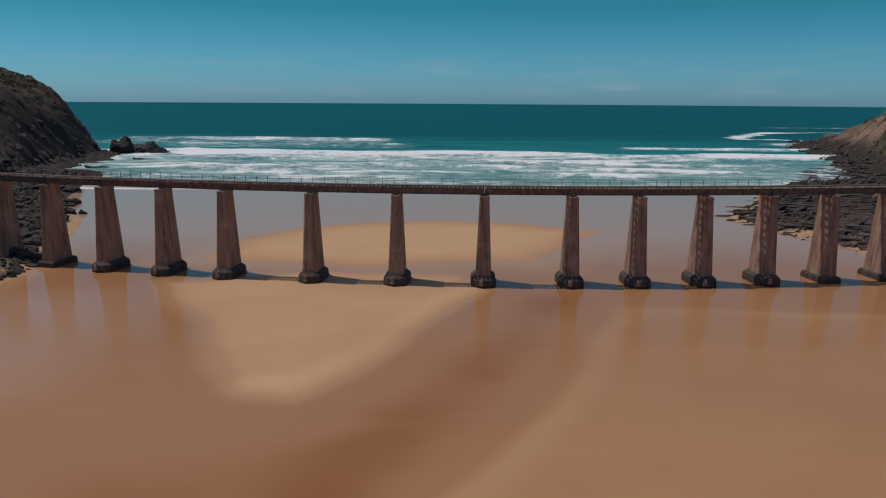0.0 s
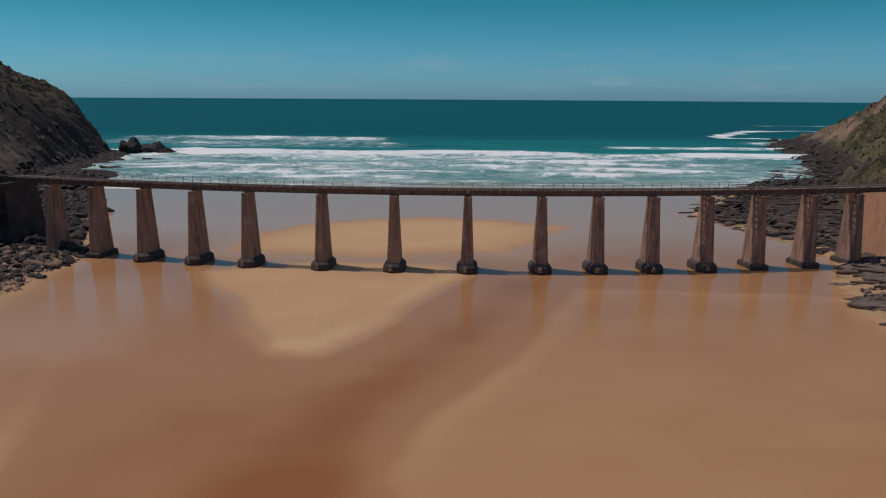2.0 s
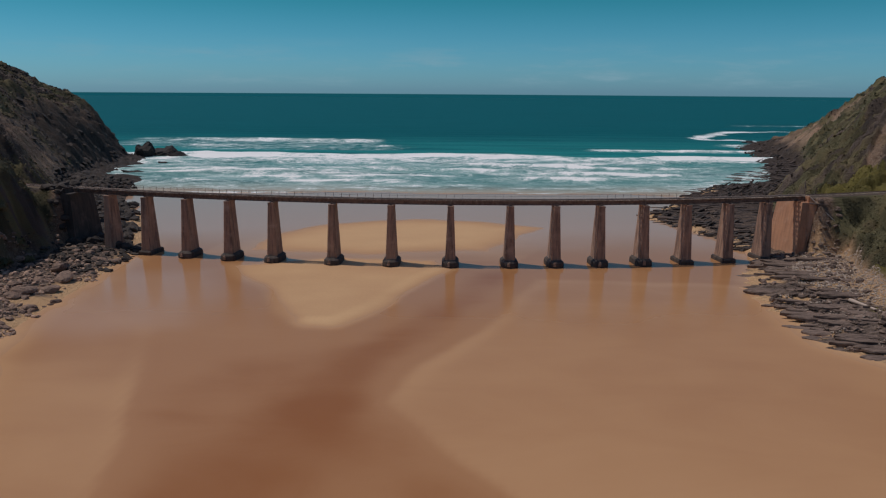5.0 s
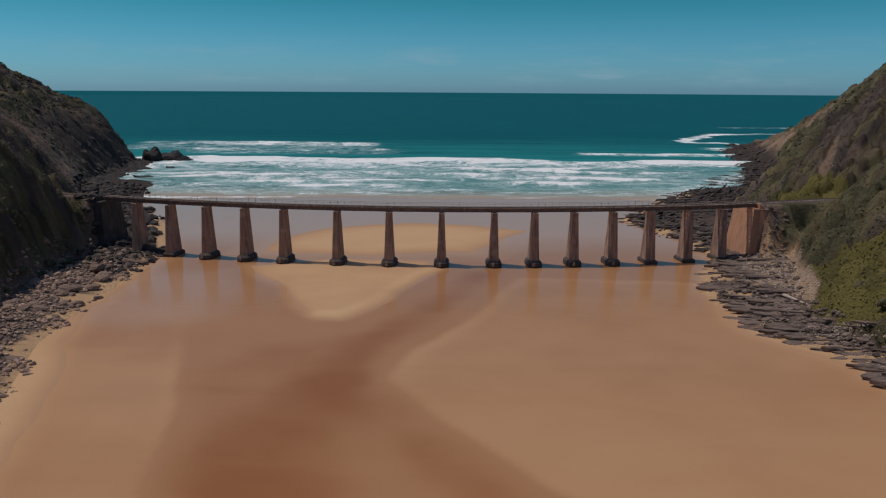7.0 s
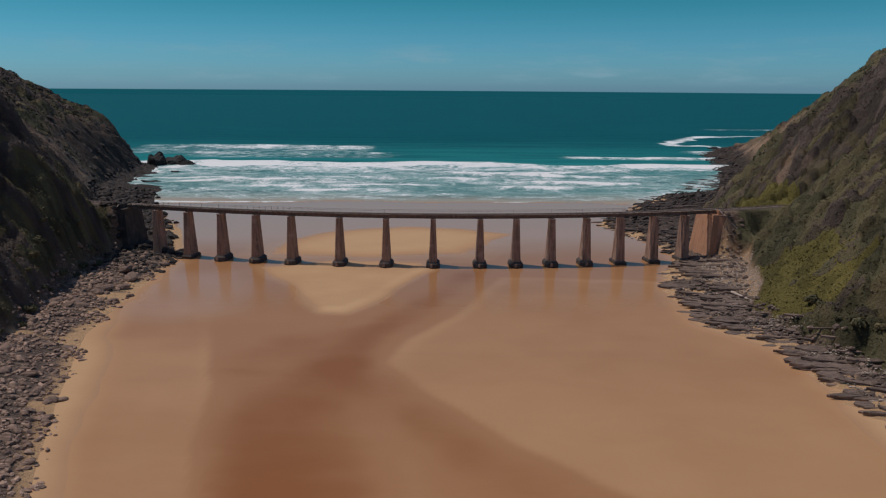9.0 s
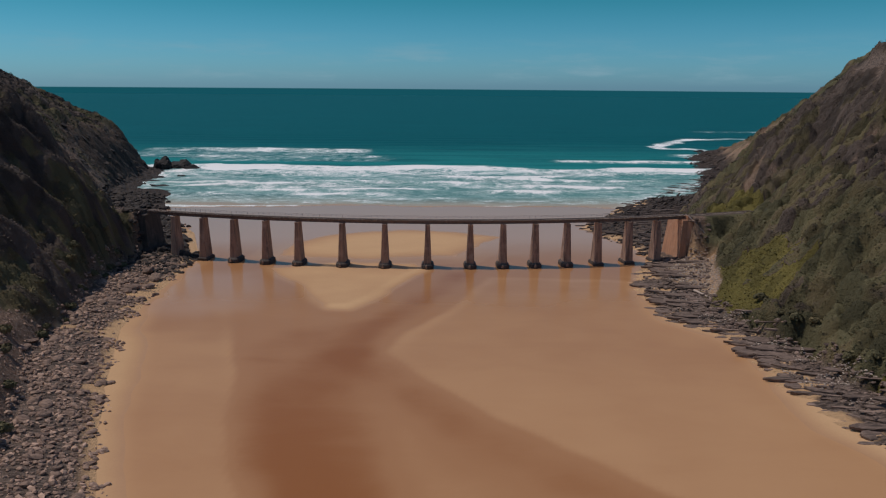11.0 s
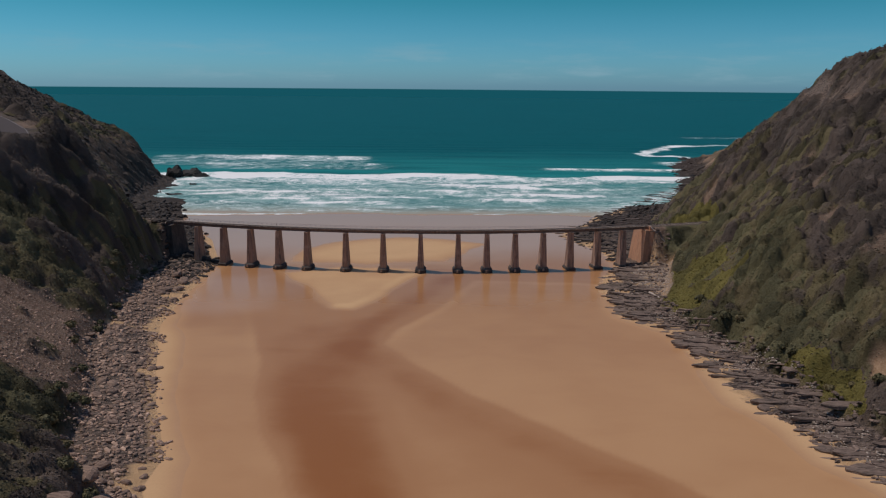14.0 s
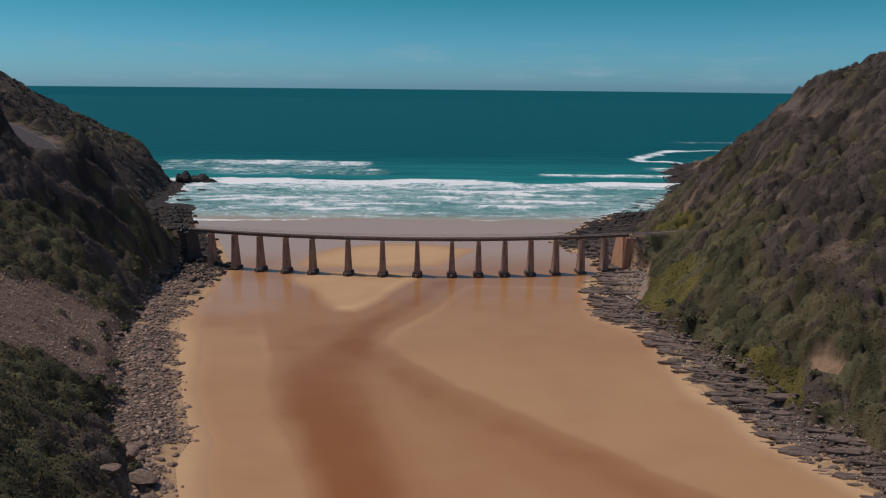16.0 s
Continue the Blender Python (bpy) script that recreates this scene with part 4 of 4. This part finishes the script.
    return np.stack([centre - side * s - other * t * 0.6, centre + side * s * 0.8 - other * t, centre + side * s + other * t * 0.7, centre - side * s * 0.7 + other * t], 1)


def off_track(x, y):
    return (np.abs(y - bridge_y(x)) > 4.2) & (line_distance(x, y, [(a, b) for a, b, _ in ROAD]) > 9.0)


rs = np.random.RandomState(11)


class Lookup:
    """A hill's heights on a fine grid, read between the grid's points."""

    def __init__(self, hill, x0, x1, y0, y1, step):
        self.x0, self.y0, self.step = x0, y0, step
        self.z = hill(*np.meshgrid(np.arange(x0, x1 + step, step), np.arange(y0, y1 + step, step)))

    def __call__(self, x, y):
        u, v = (x - self.x0) / self.step, (y - self.y0) / self.step
        i = np.clip(u.astype(int), 0, self.z.shape[1] - 2)
        j = np.clip(v.astype(int), 0, self.z.shape[0] - 2)
        u, v = np.clip(u - i, 0, 1), np.clip(v - j, 0, 1)
        z = self.z
        return (z[j, i] * (1 - u) + z[j, i + 1] * u) * (1 - v) + (z[j + 1, i] * (1 - u) + z[j + 1, i + 1] * u) * v


def tufts(name, hill, cover, rows, side, tone_of, count, y0, y1, reach, s0, s1, label):
    """Leaf clumps scattered over the closed canopy of a slope, in one mesh."""
    y = rs.uniform(y0, y1, count)
    x = edge_x(rows, y) + side * reach * rs.uniform(-0.02, 1, count) ** 1.0
    d = toe_distance(x, y, rows, side)
    z = hill(x, y)
    ok = (rs.uniform(0.15, 1, count) < cover(x, y, d, z)) & off_track(x, y)
    x, y, z = x[ok], y[ok], z[ok]
    n = len(x)
    e = 0.5
    up = np.stack([hill(x - e, y) - hill(x + e, y), hill(x, y - e) - hill(x, y + e), np.full(n, 2 * e)], 1)
    up /= np.linalg.norm(up, axis=1)[:, None]
    way = up + rs.normal(0, 0.55, (n, 3))
    way /= np.linalg.norm(way, axis=1)[:, None]
    a = np.cross(way, rs.normal(0, 1, (n, 3)))
    a /= np.linalg.norm(a, axis=1)[:, None]
    b = np.cross(way, a)
    s = (s0 + (s1 - s0) * rs.uniform(0, 1, n) ** 2)[:, None]
    w = s * rs.uniform(0.45, 1.0, n)[:, None]
    c = np.stack([x, y, z], 1) + up * (rs.uniform(-0.05, 0.4, n)[:, None] * s / s1)
    v = np.stack([c - a * s - b * w * 0.6, c + a * s * 0.8 - b * w, c + a * s + b * w * 0.7, c - a * s * 0.7 + b * w], 1).reshape(-1, 3)
    tone = np.clip(tone_of(x, y, z) + rs.normal(0, 0.04, n), 0, 1)
    me = big_mesh(name, v, np.arange(4 * n).reshape(-1, 4), LEAF, {"tone": np.repeat(tone, 4), "bush": np.repeat(crown_shade(x, y), 4)}, flat=True)
    return tagged(new(name, me), label, "scrub", kind="stuff")


EAST_NEAR, EAST_FAR = Lookup(hill_right, 70, 300, -214, 232, 0.7), Lookup(hill_right, 120, 560, 222, 604, 3.0)
WEST_NEAR, WEST_FAR = Lookup(hill_left, -255, 5, -214, 232, 0.7), Lookup(hill_left, -470, -140, 222, 494, 2.5)
tufts("hillside_scrub", EAST_NEAR, east_cover, TOE_R, 1, east_tone, 325000, -110, 230, 165, 0.09, 0.34, "dense low scrub, green below and dry brown above")
tufts("hillside_scrub", EAST_FAR, east_cover, TOE_R, 1, east_tone, 52000, 228, 600, 190, 0.35, 0.9, "brown and olive scrub on the far headland")
tufts("hillside_scrub", WEST_NEAR, west_cover, TOE_L, -1, west_tone, 235000, -110, 230, 100, 0.09, 0.32, "dense dark green scrub on a shaded slope")
tufts("hillside_scrub", WEST_FAR, west_cover, TOE_L, -1, west_tone, 60000, 228, 490, 170, 0.35, 0.9, "dark scrub on the top of the sea cliff")


tufts("hillside_scrub", EAST_NEAR, east_cover, TOE_R, 1, east_tone, 34000, -212, -108, 130, 0.2, 0.6, "dense low scrub, green below and dry brown above")
tufts("hillside_scrub", WEST_NEAR, west_cover, TOE_L, -1, west_tone, 34000, -212, -108, 120, 0.2, 0.6, "dense dark green scrub on a shaded slope")


# ---- shrubs that stand clear along the foot of the slopes ----
def shrub(rs, quads=300):
    """A round coastal bush: stems and a crown of leaf clumps."""
    root = new("shrub")
    q = bush_template(rs, quads)
    crown = big_mesh("crown", (q * np.array([1, 1, 1.0]) + np.array([0, 0, 0.35])).reshape(-1, 3), np.arange(quads * 4).reshape(-1, 4), LEAF, {"tone": np.full(quads * 4, rs.uniform(0.2, 0.5)), "bush": np.full(quads * 4, rs.uniform(0.45, 1.0))}, flat=True)
    part("crown", crown, root)
    v, f = [], []
    for k in range(4):
        a, lean = k * 1.6 + rs.uniform(0, 1), rs.uniform(0.2, 0.5)
        base = len(v)
        for z, r, o in ((-0.3, 0.07, 0.05), (0.3, 0.05, 0.5), (0.8, 0.02, 1.0)):
            for i in range(5):
                b = i * 2 * math.pi / 5
                v.append((o * lean * math.cos(a) + r * math.cos(b), o * lean * math.sin(a) + r * math.sin(b), z))
        for j in range(2):
            for i in range(5):
                f.append((base + j * 5 + i, base + j * 5 + (i + 1) % 5, base + j * 5 + 5 + (i + 1) % 5, base + j * 5 + 5 + i))
    part("stems", mesh_from("stems", v, f, BARK), root)
    return root


FORMS = [tagged(shrub(rs), "rounded coastal shrub with dense small leaves", "shrub", "shrubs along the shore") for _ in range(6)]
used = 0
for rows, side, hill, n in ((TOE_R, 1, hill_right, 34), (TOE_L, -1, hill_left, 40)):
    for k in range(n):
        y = rs.uniform(-60, 128)
        x = float(edge_x(rows, y)) + side * rs.uniform(-0.5, 6.5)
        z = float(hill(np.array([x]), np.array([y]))[0])
        if abs(y - bridge_y(x)) < 7 or (side > 0 and 62 < y):
            continue
        m = pose(x, y, z, 0, 0, rs.uniform(0, 360)) @ Matrix.Scale(rs.uniform(0.8, 1.7), 4)
        if used < len(FORMS):
            FORMS[used].matrix_basis = m
        else:
            src = FORMS[used % len(FORMS)]
            twin = copy_thing(src, m)
            twin.matrix_basis = m
        used += 1


# ---- rocks ----
def lump(rs, level, flat, rough):
    """An angular stone of radius about 1."""
    bm = bmesh.new()
    bmesh.ops.create_icosphere(bm, subdivisions=level, radius=1.0)
    cuts = [(Vector(rs.normal(0, 1, 3)).normalized(), rs.uniform(0.55, 0.9)) for _ in range(9)]
    for v in bm.verts:
        for n, d in cuts:
            k = v.co.dot(n)
            if k > d:
                v.co -= n * (k - d)
        v.co *= 1 + rs.uniform(-rough, rough)
        v.co.z *= flat
    out = [tuple(v.co) for v in bm.verts], [tuple(v.index for v in f.verts) for f in bm.faces]
    bm.free()
    return out


def slab(rs):
    """A long split ledge of rock along x, about 1 long."""
    rings = []
    n = 8
    for k in range(n):
        t = -1 + 2 * k / (n - 1)
        w = 0.5 * (1 - abs(t) ** 9) + 0.08 + rs.uniform(-0.09, 0.09)
        h = 0.45 * (1 - 0.5 * abs(t) ** 3) + 0.06 + rs.uniform(-0.08, 0.08)
        o = rs.uniform(-0.08, 0.08)
        rings.append([(t, o - w, -0.6), (t, o - w * rs.uniform(0.8, 1.1), h * rs.uniform(0.2, 0.5)), (t, o - w * 0.7, h * 0.8), (t, o + w * 0.5, h), (t, o + w, h * rs.uniform(0.2, 0.5)), (t, o + w, -0.6)])
    m = len(rings[0])
    v = [p for r in rings for p in r]
    f = [(k * m + i, k * m + (i + 1) % m, k * m + m + (i + 1) % m, k * m + m + i) for k in range(n - 1) for i in range(m)]
    f += [tuple(range(m - 1, -1, -1)), tuple(range(len(v) - m, len(v)))]
    return v, f


def many(name, forms, places, mat, label, category):
    """Stones past counting, joined in one mesh. places: matrices."""
    verts, faces, base = [], [], 0
    for k, m in enumerate(places):
        v, f = forms[k % len(forms)]
        a = np.array(m)
        w = np.asarray(v) @ a[:3, :3].T + a[:3, 3]
        verts.append(w)
        faces += [tuple(i + base for i in q) for q in f]
        base += len(v)
    me = mesh_from(name, np.concatenate(verts), faces, mat)
    return tagged(new(name, me), label, category, kind="stuff")


def height_at(hill, x, y):
    return float(hill(np.array([x]), np.array([y]))[0])


stones = [lump(rs, 2, 0.7, 0.05) for _ in range(8)]
pebbles = [lump(rs, 1, 0.65, 0.08) for _ in range(10)]
ledges = [slab(rs) for _ in range(9)]

# scree along the west shore
WEST, EAST = WEST_NEAR, EAST_NEAR
STONE = [mesh_from("boulder", v, f, SCREE) for v, f in stones]
for k in range(280):
    y = rs.uniform(-58, 140)
    a, b = float(edge_x(TOE_L, y)), float(edge_x(SAND_L, y))
    x = a + (b - a) * rs.uniform(-0.1, 1.0) ** 1.0 if y < 140 else a
    r = 0.4 + 1.3 * rs.uniform(0, 1) ** 2.5
    ob = new("boulder", STONE[k % 8])
    ob.matrix_basis = pose(x, y, max(height_at(hill_left, x, y), -0.1) + 0.1 * r, rs.uniform(-15, 15), rs.uniform(-15, 15), rs.uniform(0, 360)) @ Matrix.Diagonal((r * 1.3, r, r * rs.uniform(0.6, 1.0), 1))
    tagged(ob, "angular grey-brown boulder lying in the scree by the sand", "boulder", "boulders on the west shore")


for x, y, r in ((-52, -55, 3.3), (-56, -50, 2.2), (-48, -60, 1.7), (-60, -43, 1.9), (-55, -62, 2.0), (-92, 105, 2.4), (-97, 112, 2.8), (-90, 96, 1.9), (-94, 92, 2.2)):
    ob = new("boulder", STONE[int(r * 10) % 8])
    ob.matrix_basis = pose(x, y, max(height_at(hill_left, x, y), 0.0) + 0.3 * r, rs.uniform(-10, 10), rs.uniform(-10, 10), rs.uniform(0, 360)) @ Matrix.Diagonal((r * 1.35, r, r * 0.75, 1))
    tagged(ob, "great dark boulder at the foot of the slope", "boulder", "boulders on the west shore")


def spread(count, rows_a, rows_b, y0, y1, hill, r0, r1, over=0.12, power=2.0):
    out = []
    y = rs.uniform(y0, y1, count)
    a, b = edge_x(rows_a, y), edge_x(rows_b, y)
    x = a + (b - a) * rs.uniform(-over, 1.0 + over * 0.6, count)
    z = np.maximum(hill(x, y), -0.05)
    r = r0 + (r1 - r0) * rs.uniform(0, 1, count) ** power
    gap = sand_gaps(x, y, np.abs(x - b), 83)
    for k in range(count):
        if gap[k] > 0.25 + 0.5 * (k % 7) / 7:
            continue
        out.append(pose(x[k], y[k], z[k] + 0.22 * r[k], rs.uniform(-20, 20), rs.uniform(-20, 20), rs.normal(-12, 35)) @ Matrix.Diagonal((r[k] * 1.45, r[k] * 0.85, r[k] * rs.uniform(0.7, 1.5), 1)))
    return out


def crags(count, hill, cover, rows, side, y0, y1, d0, d1, r0, r1):
    """Broken rock that juts from a bare slope."""
    y = rs.uniform(y0, y1, count)
    d = rs.uniform(d0, d1, count)
    x = edge_x(rows, y) + side * d
    z = hill(x, y)
    ok = (cover(x, y, toe_distance(x, y, rows, side), z) < 0.5) & (z > -0.6)
    r = r0 + (r1 - r0) * rs.uniform(0, 1, count) ** 2
    return [pose(x[k], y[k], z[k] - 0.1 * r[k], rs.normal(0, 9), side * -30 + rs.normal(0, 9), rs.normal(-24, 10)) @ Matrix.Diagonal((r[k] * 1.7, r[k] * 0.95, r[k] * rs.uniform(0.4, 0.75), 1)) for k in range(count) if ok[k]]


many("scree", pebbles, spread(4900, TOE_L, SAND_L, -70, 124, hill_left, 0.18, 0.85) + spread(1400, TOE_L, SAND_L, -212, -70, hill_left, 0.3, 1.0), SCREE, "loose grey-brown scree stones between hillside and sand", "scree")
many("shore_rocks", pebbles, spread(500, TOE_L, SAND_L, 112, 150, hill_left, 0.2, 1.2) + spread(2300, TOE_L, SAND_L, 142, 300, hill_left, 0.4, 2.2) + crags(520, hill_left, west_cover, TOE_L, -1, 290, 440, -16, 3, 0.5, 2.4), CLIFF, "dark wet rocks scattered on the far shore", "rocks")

# stones strewn over the bare west slope
y = rs.uniform(-52, 58, 6500)
x = -74 - 60 * rs.uniform(0, 1, 6500)
ok = (inside(x, y, BARE) > -1) & (toe_distance(x, y, TOE_L, -1) > -1)
x, y = x[ok], y[ok]
z = hill_left(x, y)
many("slope_stones", pebbles, [pose(x[k], y[k], z[k], 0, 30, rs.uniform(0, 360)) @ Matrix.Scale(0.16 + 0.42 * rs.uniform(0, 1) ** 3, 4) for k in range(len(x))], SCREE, "brown stones strewn over a bare slope", "stones")

# tilted ledges along the east shore
LEDGES = [mesh_from("rock_ledge", v, f, LEDGE) for v, f in ledges]


def ledge_pose(x, y, z, length, wide, high):
    turn = -9 + rs.normal(0, 7)
    return pose(x, y, z, rs.uniform(4, 15), rs.uniform(-3, 3), turn) @ Matrix.Diagonal((length, wide, high, 1))


for k in range(185):
    y = rs.uniform(-62, 132)
    a, b = float(edge_x(SAND_R, y)), float(edge_x(TOE_R, y))
    u = rs.uniform(-0.04, 0.95)
    y = 6.5 * (math.floor(y / 6.5) + 0.5 + 0.36 * rs.normal()) if u < 0.35 else y
    x = a + (b - a) * u
    ob = new("rock_ledge", LEDGES[k % 9])
    length = rs.uniform(2.2, 8.5) * (0.7 if u < 0.1 else 1.0)
    ob.matrix_basis = ledge_pose(x, y, max(height_at(hill_right, x, y), 0.0) - 0.05, length, rs.uniform(0.7, 2.3), rs.uniform(0.35, 1.0))
    tagged(ob, "dark tilted ledge of layered rock rising from sand", "rock", "rock ledges on the east shore")


SHELF_R = [(266, 119), (300, 140), (324, 155), (414, 218), (480, 250)]


def ledge_spread(count, y0, y1, wide, hill=hill_right, rows=(SAND_R, TOE_R)):
    y = rs.uniform(y0, y1, count)
    a, b = edge_x(rows[0], y), edge_x(rows[1], y)
    x = a + (b - a) * rs.uniform(-0.1, 1.0, count)
    z = np.maximum(hill(x, y), -0.1)
    return [ledge_pose(x[k], y[k], z[k], rs.uniform(1.2, 4.5) * wide, rs.uniform(0.4, 1.0) * wide, rs.uniform(0.3, 0.8) * wide) for k in range(count)]


many("shore_ledges", ledges, ledge_spread(300, -75, 140, 0.75) + ledge_spread(300, -212, -60, 1.0), LEDGE, "broken layered rock between the larger ledges", "rocks")
many("shore_ledges", ledges, ledge_spread(380, 150, 300, 1.15) + ledge_spread(90, 300, 420, 1.3, rows=(SHELF_R, TOE_R)), WETLEDGE, "dark layered rock flats behind the bridge", "rocks")



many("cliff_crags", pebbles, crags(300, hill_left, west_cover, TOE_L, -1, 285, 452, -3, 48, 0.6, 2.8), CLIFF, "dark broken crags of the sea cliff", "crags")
many("headland_crags", pebbles, crags(420, hill_right, east_cover, TOE_R, 1, 260, 640, -30, 12, 0.6, 2.8), WETLEDGE, "brown broken rock at the foot of the headland", "crags")
many("shelf_stones", pebbles, crags(1500, hill_right, east_cover, [(a, (edge_x(SAND_R, a) + edge_x(TOE_R, a)) / 2) for a in range(145, 330, 6)], 1, 148, 325, -24, 18, 0.4, 1.9), CLIFF, "dark stones lying over the rock shelf", "rocks")

# pale stones caught between the ledges
y = rs.uniform(-60, 100, 9000)
x = edge_x(SAND_R, y) + (edge_x(TOE_R, y) - edge_x(SAND_R, y)) * rs.uniform(0.1, 1.0, 9000)
ok = (fbm(x, y * 1.6, 9, 3, 74) > 0.17) | (np.hypot((x - 105) / 2.4, y - 31) < 3.0) | (np.hypot((x - 108) / 2.2, y - 16) < 3.2)
x, y = x[ok], y[ok]
z = hill_right(x, y)
many("pale_stones", pebbles, [pose(x[k], y[k], z[k] + 0.3, 0, 0, rs.uniform(0, 360)) @ Matrix.Scale(0.12 + 0.26 * rs.uniform(0, 1) ** 2, 4) for k in range(len(x))], COBBLE, "pale stones caught between dark ledges", "stones")

many("shore_rubble", pebbles, spread(2600, TOE_R, SAND_R, -70, 140, hill_right, 0.2, 0.95, 0.05), LEDGE, "broken brown rock lying between the ledges", "rocks")

# pale cobbles below the east abutment
x, y = rs.uniform(90, 122, 15000), rs.uniform(78, 140, 15000)
ok = inside(x, y, HEAP) > 0.5 + 2.5 * fbm(x, y, 6, 2, 72)
x, y = x[ok], y[ok]
z = hill_right(x, y)
many("cobbles", pebbles, [pose(x[k], y[k], z[k] + 0.1, 0, 0, rs.uniform(0, 360)) @ Matrix.Scale(0.14 + 0.24 * rs.uniform(0, 1) ** 2, 4) for k in range(len(x))], COBBLE, "pale grey rounded cobbles heaped beside the ledges", "cobbles")


# rocks standing in the sea off the headlands
def sea_rock(x, y, z, sx, sy, sz, turn):
    v, f = lump(rs, 4, 0.8, 0.07)
    v = [(a + 0.12 * math.sin(5 * b), b + 0.1 * math.sin(4 * a), c * (1 + 0.25 * math.sin(6 * a + 2 * b))) for a, b, c in v]
    ob = new("sea_rock", mesh_from("sea_rock", v, f, SEAROCK))
    ob.matrix_basis = pose(x, y, z, 0, 8, turn) @ Matrix.Diagonal((sx, sy, sz, 1))
    return tagged(ob, "dark jagged rock awash at the foot of the headland", "rock", "rocks in the surf")


sea_rock(-206, 458, 0.5, 13, 8, 8.5, -8)
sea_rock(-196, 452, 0.0, 8, 5, 3.6, 10)
sea_rock(-219, 450, 1.0, 9, 9, 10.0, 20)
sea_rock(-201, 392, -0.3, 9, 4, 1.8, 5)
sea_rock(-186, 402, -0.3, 4, 2.2, 1.2, 5)
sea_rock(-196, 372, -0.3, 12, 5, 2.0, -10)
sea_rock(-180, 345, -0.3, 10, 5, 1.7, -15)
sea_rock(292, 588, -0.3, 12, 5, 3.0, 15)
sea_rock(300, 640, -0.2, 9, 5, 2.5, 0)
sea_rock(252, 470, 0.2, 10, 5, 2.6, 40)


# ---- the railway on its shelf, either side of the bridge ----
def track(x0, x1, label):
    root = tagged(new("railway_track"), label, "railway")
    for side in (-0.57, 0.57):
        part("rail", swept("rail", side, TOP + 0.2, 0.06, 0.15, RAIL, x0, x1), root)
    x = x0 + 0.3
    while x < x1:
        part("sleeper", SLEEPER, root, "", pier_frame(x) @ pose(0, 0, TOP + 0.003))
        x += 0.74
    part("ballast", swept("ballast", 0.0, TOP - 0.6, 2.0, 0.58, BALLAST, x0, x1), root, "brown stone ballast bed")
    return root


track(ABUT_EAST + 0.3, ABUT_EAST + 31, "railway track on a ballast shelf along the hillside")
track(ABUT_WEST - 27, ABUT_WEST - 3.1, "railway track on a shaded ballast shelf")


# ---- the coast road ----
def strip(name, side, half, lift, mat):
    rings = []
    for k, (x, y, z) in enumerate(ROAD):
        a, b = ROAD[max(k - 1, 0)], ROAD[min(k + 1, len(ROAD) - 1)]
        d = Vector((b[0] - a[0], b[1] - a[1], 0)).normalized()
        n = Vector((-d.y, d.x, 0))
        rings.append([tuple(Vector((x, y, z + dz)) + n * (side + dy)) for dy, dz in ((-half, lift - 0.3), (half, lift - 0.3), (half, lift), (-half, lift))])
    return loft(name, rings, mat)


road = tagged(new("road", strip("road", 0.0, 5.2, 0.05, ASPHALT)), "grey asphalt coast road cut into the hillside", "road", kind="structure")
for s in (-4.8, 4.8):
    part("edge_line", strip("edge_line", s, 0.09, 0.06, WORN), road, "worn pale edge line")


# ---- posts beside the track and a log below the abutment ----
def round_post(name, radius, height, mat, taper=0.8, n=8):
    """An upright round timber with a chamfered top."""
    rings = []
    for z, r in ((-0.8, radius), (height - 0.12, radius * taper), (height, radius * taper * 0.6)):
        rings.append([(r * math.cos(2 * math.pi * k / n), r * math.sin(2 * math.pi * k / n), z) for k in range(n)])
    return loft(name, rings, mat)


signal = tagged(new("signal_post"), "tall weathered timber post beside the railway track", "post")
signal.matrix_basis = pose(111.2, 147.8, height_at(hill_right, 111.2, 147.8))
part("mast", round_post("mast", 0.17, 5.6, TIMBER), signal)
part("arm", boxes_mesh("arm", [(-0.75, 0.75, -0.06, 0.06, 4.7, 4.84)], TIMBER), signal, "short timber cross arm")
part("brace", boxes_mesh("brace", [(-0.05, 0.05, -0.1, -0.06, 4.1, 4.72)], STEEL), signal)
marker = tagged(new("marker_post"), "short dark timber post at the edge of the railway", "post")
marker.matrix_basis = pose(115.0, 148.6, height_at(hill_right, 115.0, 148.6))
part("stake", round_post("stake", 0.15, 2.3, BARK), marker)
part("plate", boxes_mesh("plate", [(-0.22, 0.22, -0.2, -0.16, 1.6, 2.1)], STEEL), marker, "rusty steel plate")


def log_mesh(length, radius, n=9, rings=8):
    """A bleached log that tapers and bends a little."""
    out = []
    for k in range(rings):
        t = k / (rings - 1)
        r = radius * (1 - 0.35 * t) * (0.9 + 0.2 * rs.uniform())
        out.append([(length * (t - 0.5), 0.12 * math.sin(3 * t) + r * math.cos(2 * math.pi * i / n), r * math.sin(2 * math.pi * i / n)) for i in range(n)])
    return loft("driftwood_log", out, COPING, flat=False)


log = new("driftwood_log", log_mesh(9.0, 0.42))
log.matrix_basis = pose(95.4, 84.0, height_at(hill_right, 95.4, 84.0) + 0.45, 0, 2, -73)
tagged(log, "long bleached driftwood log lying on pale cobbles", "log")
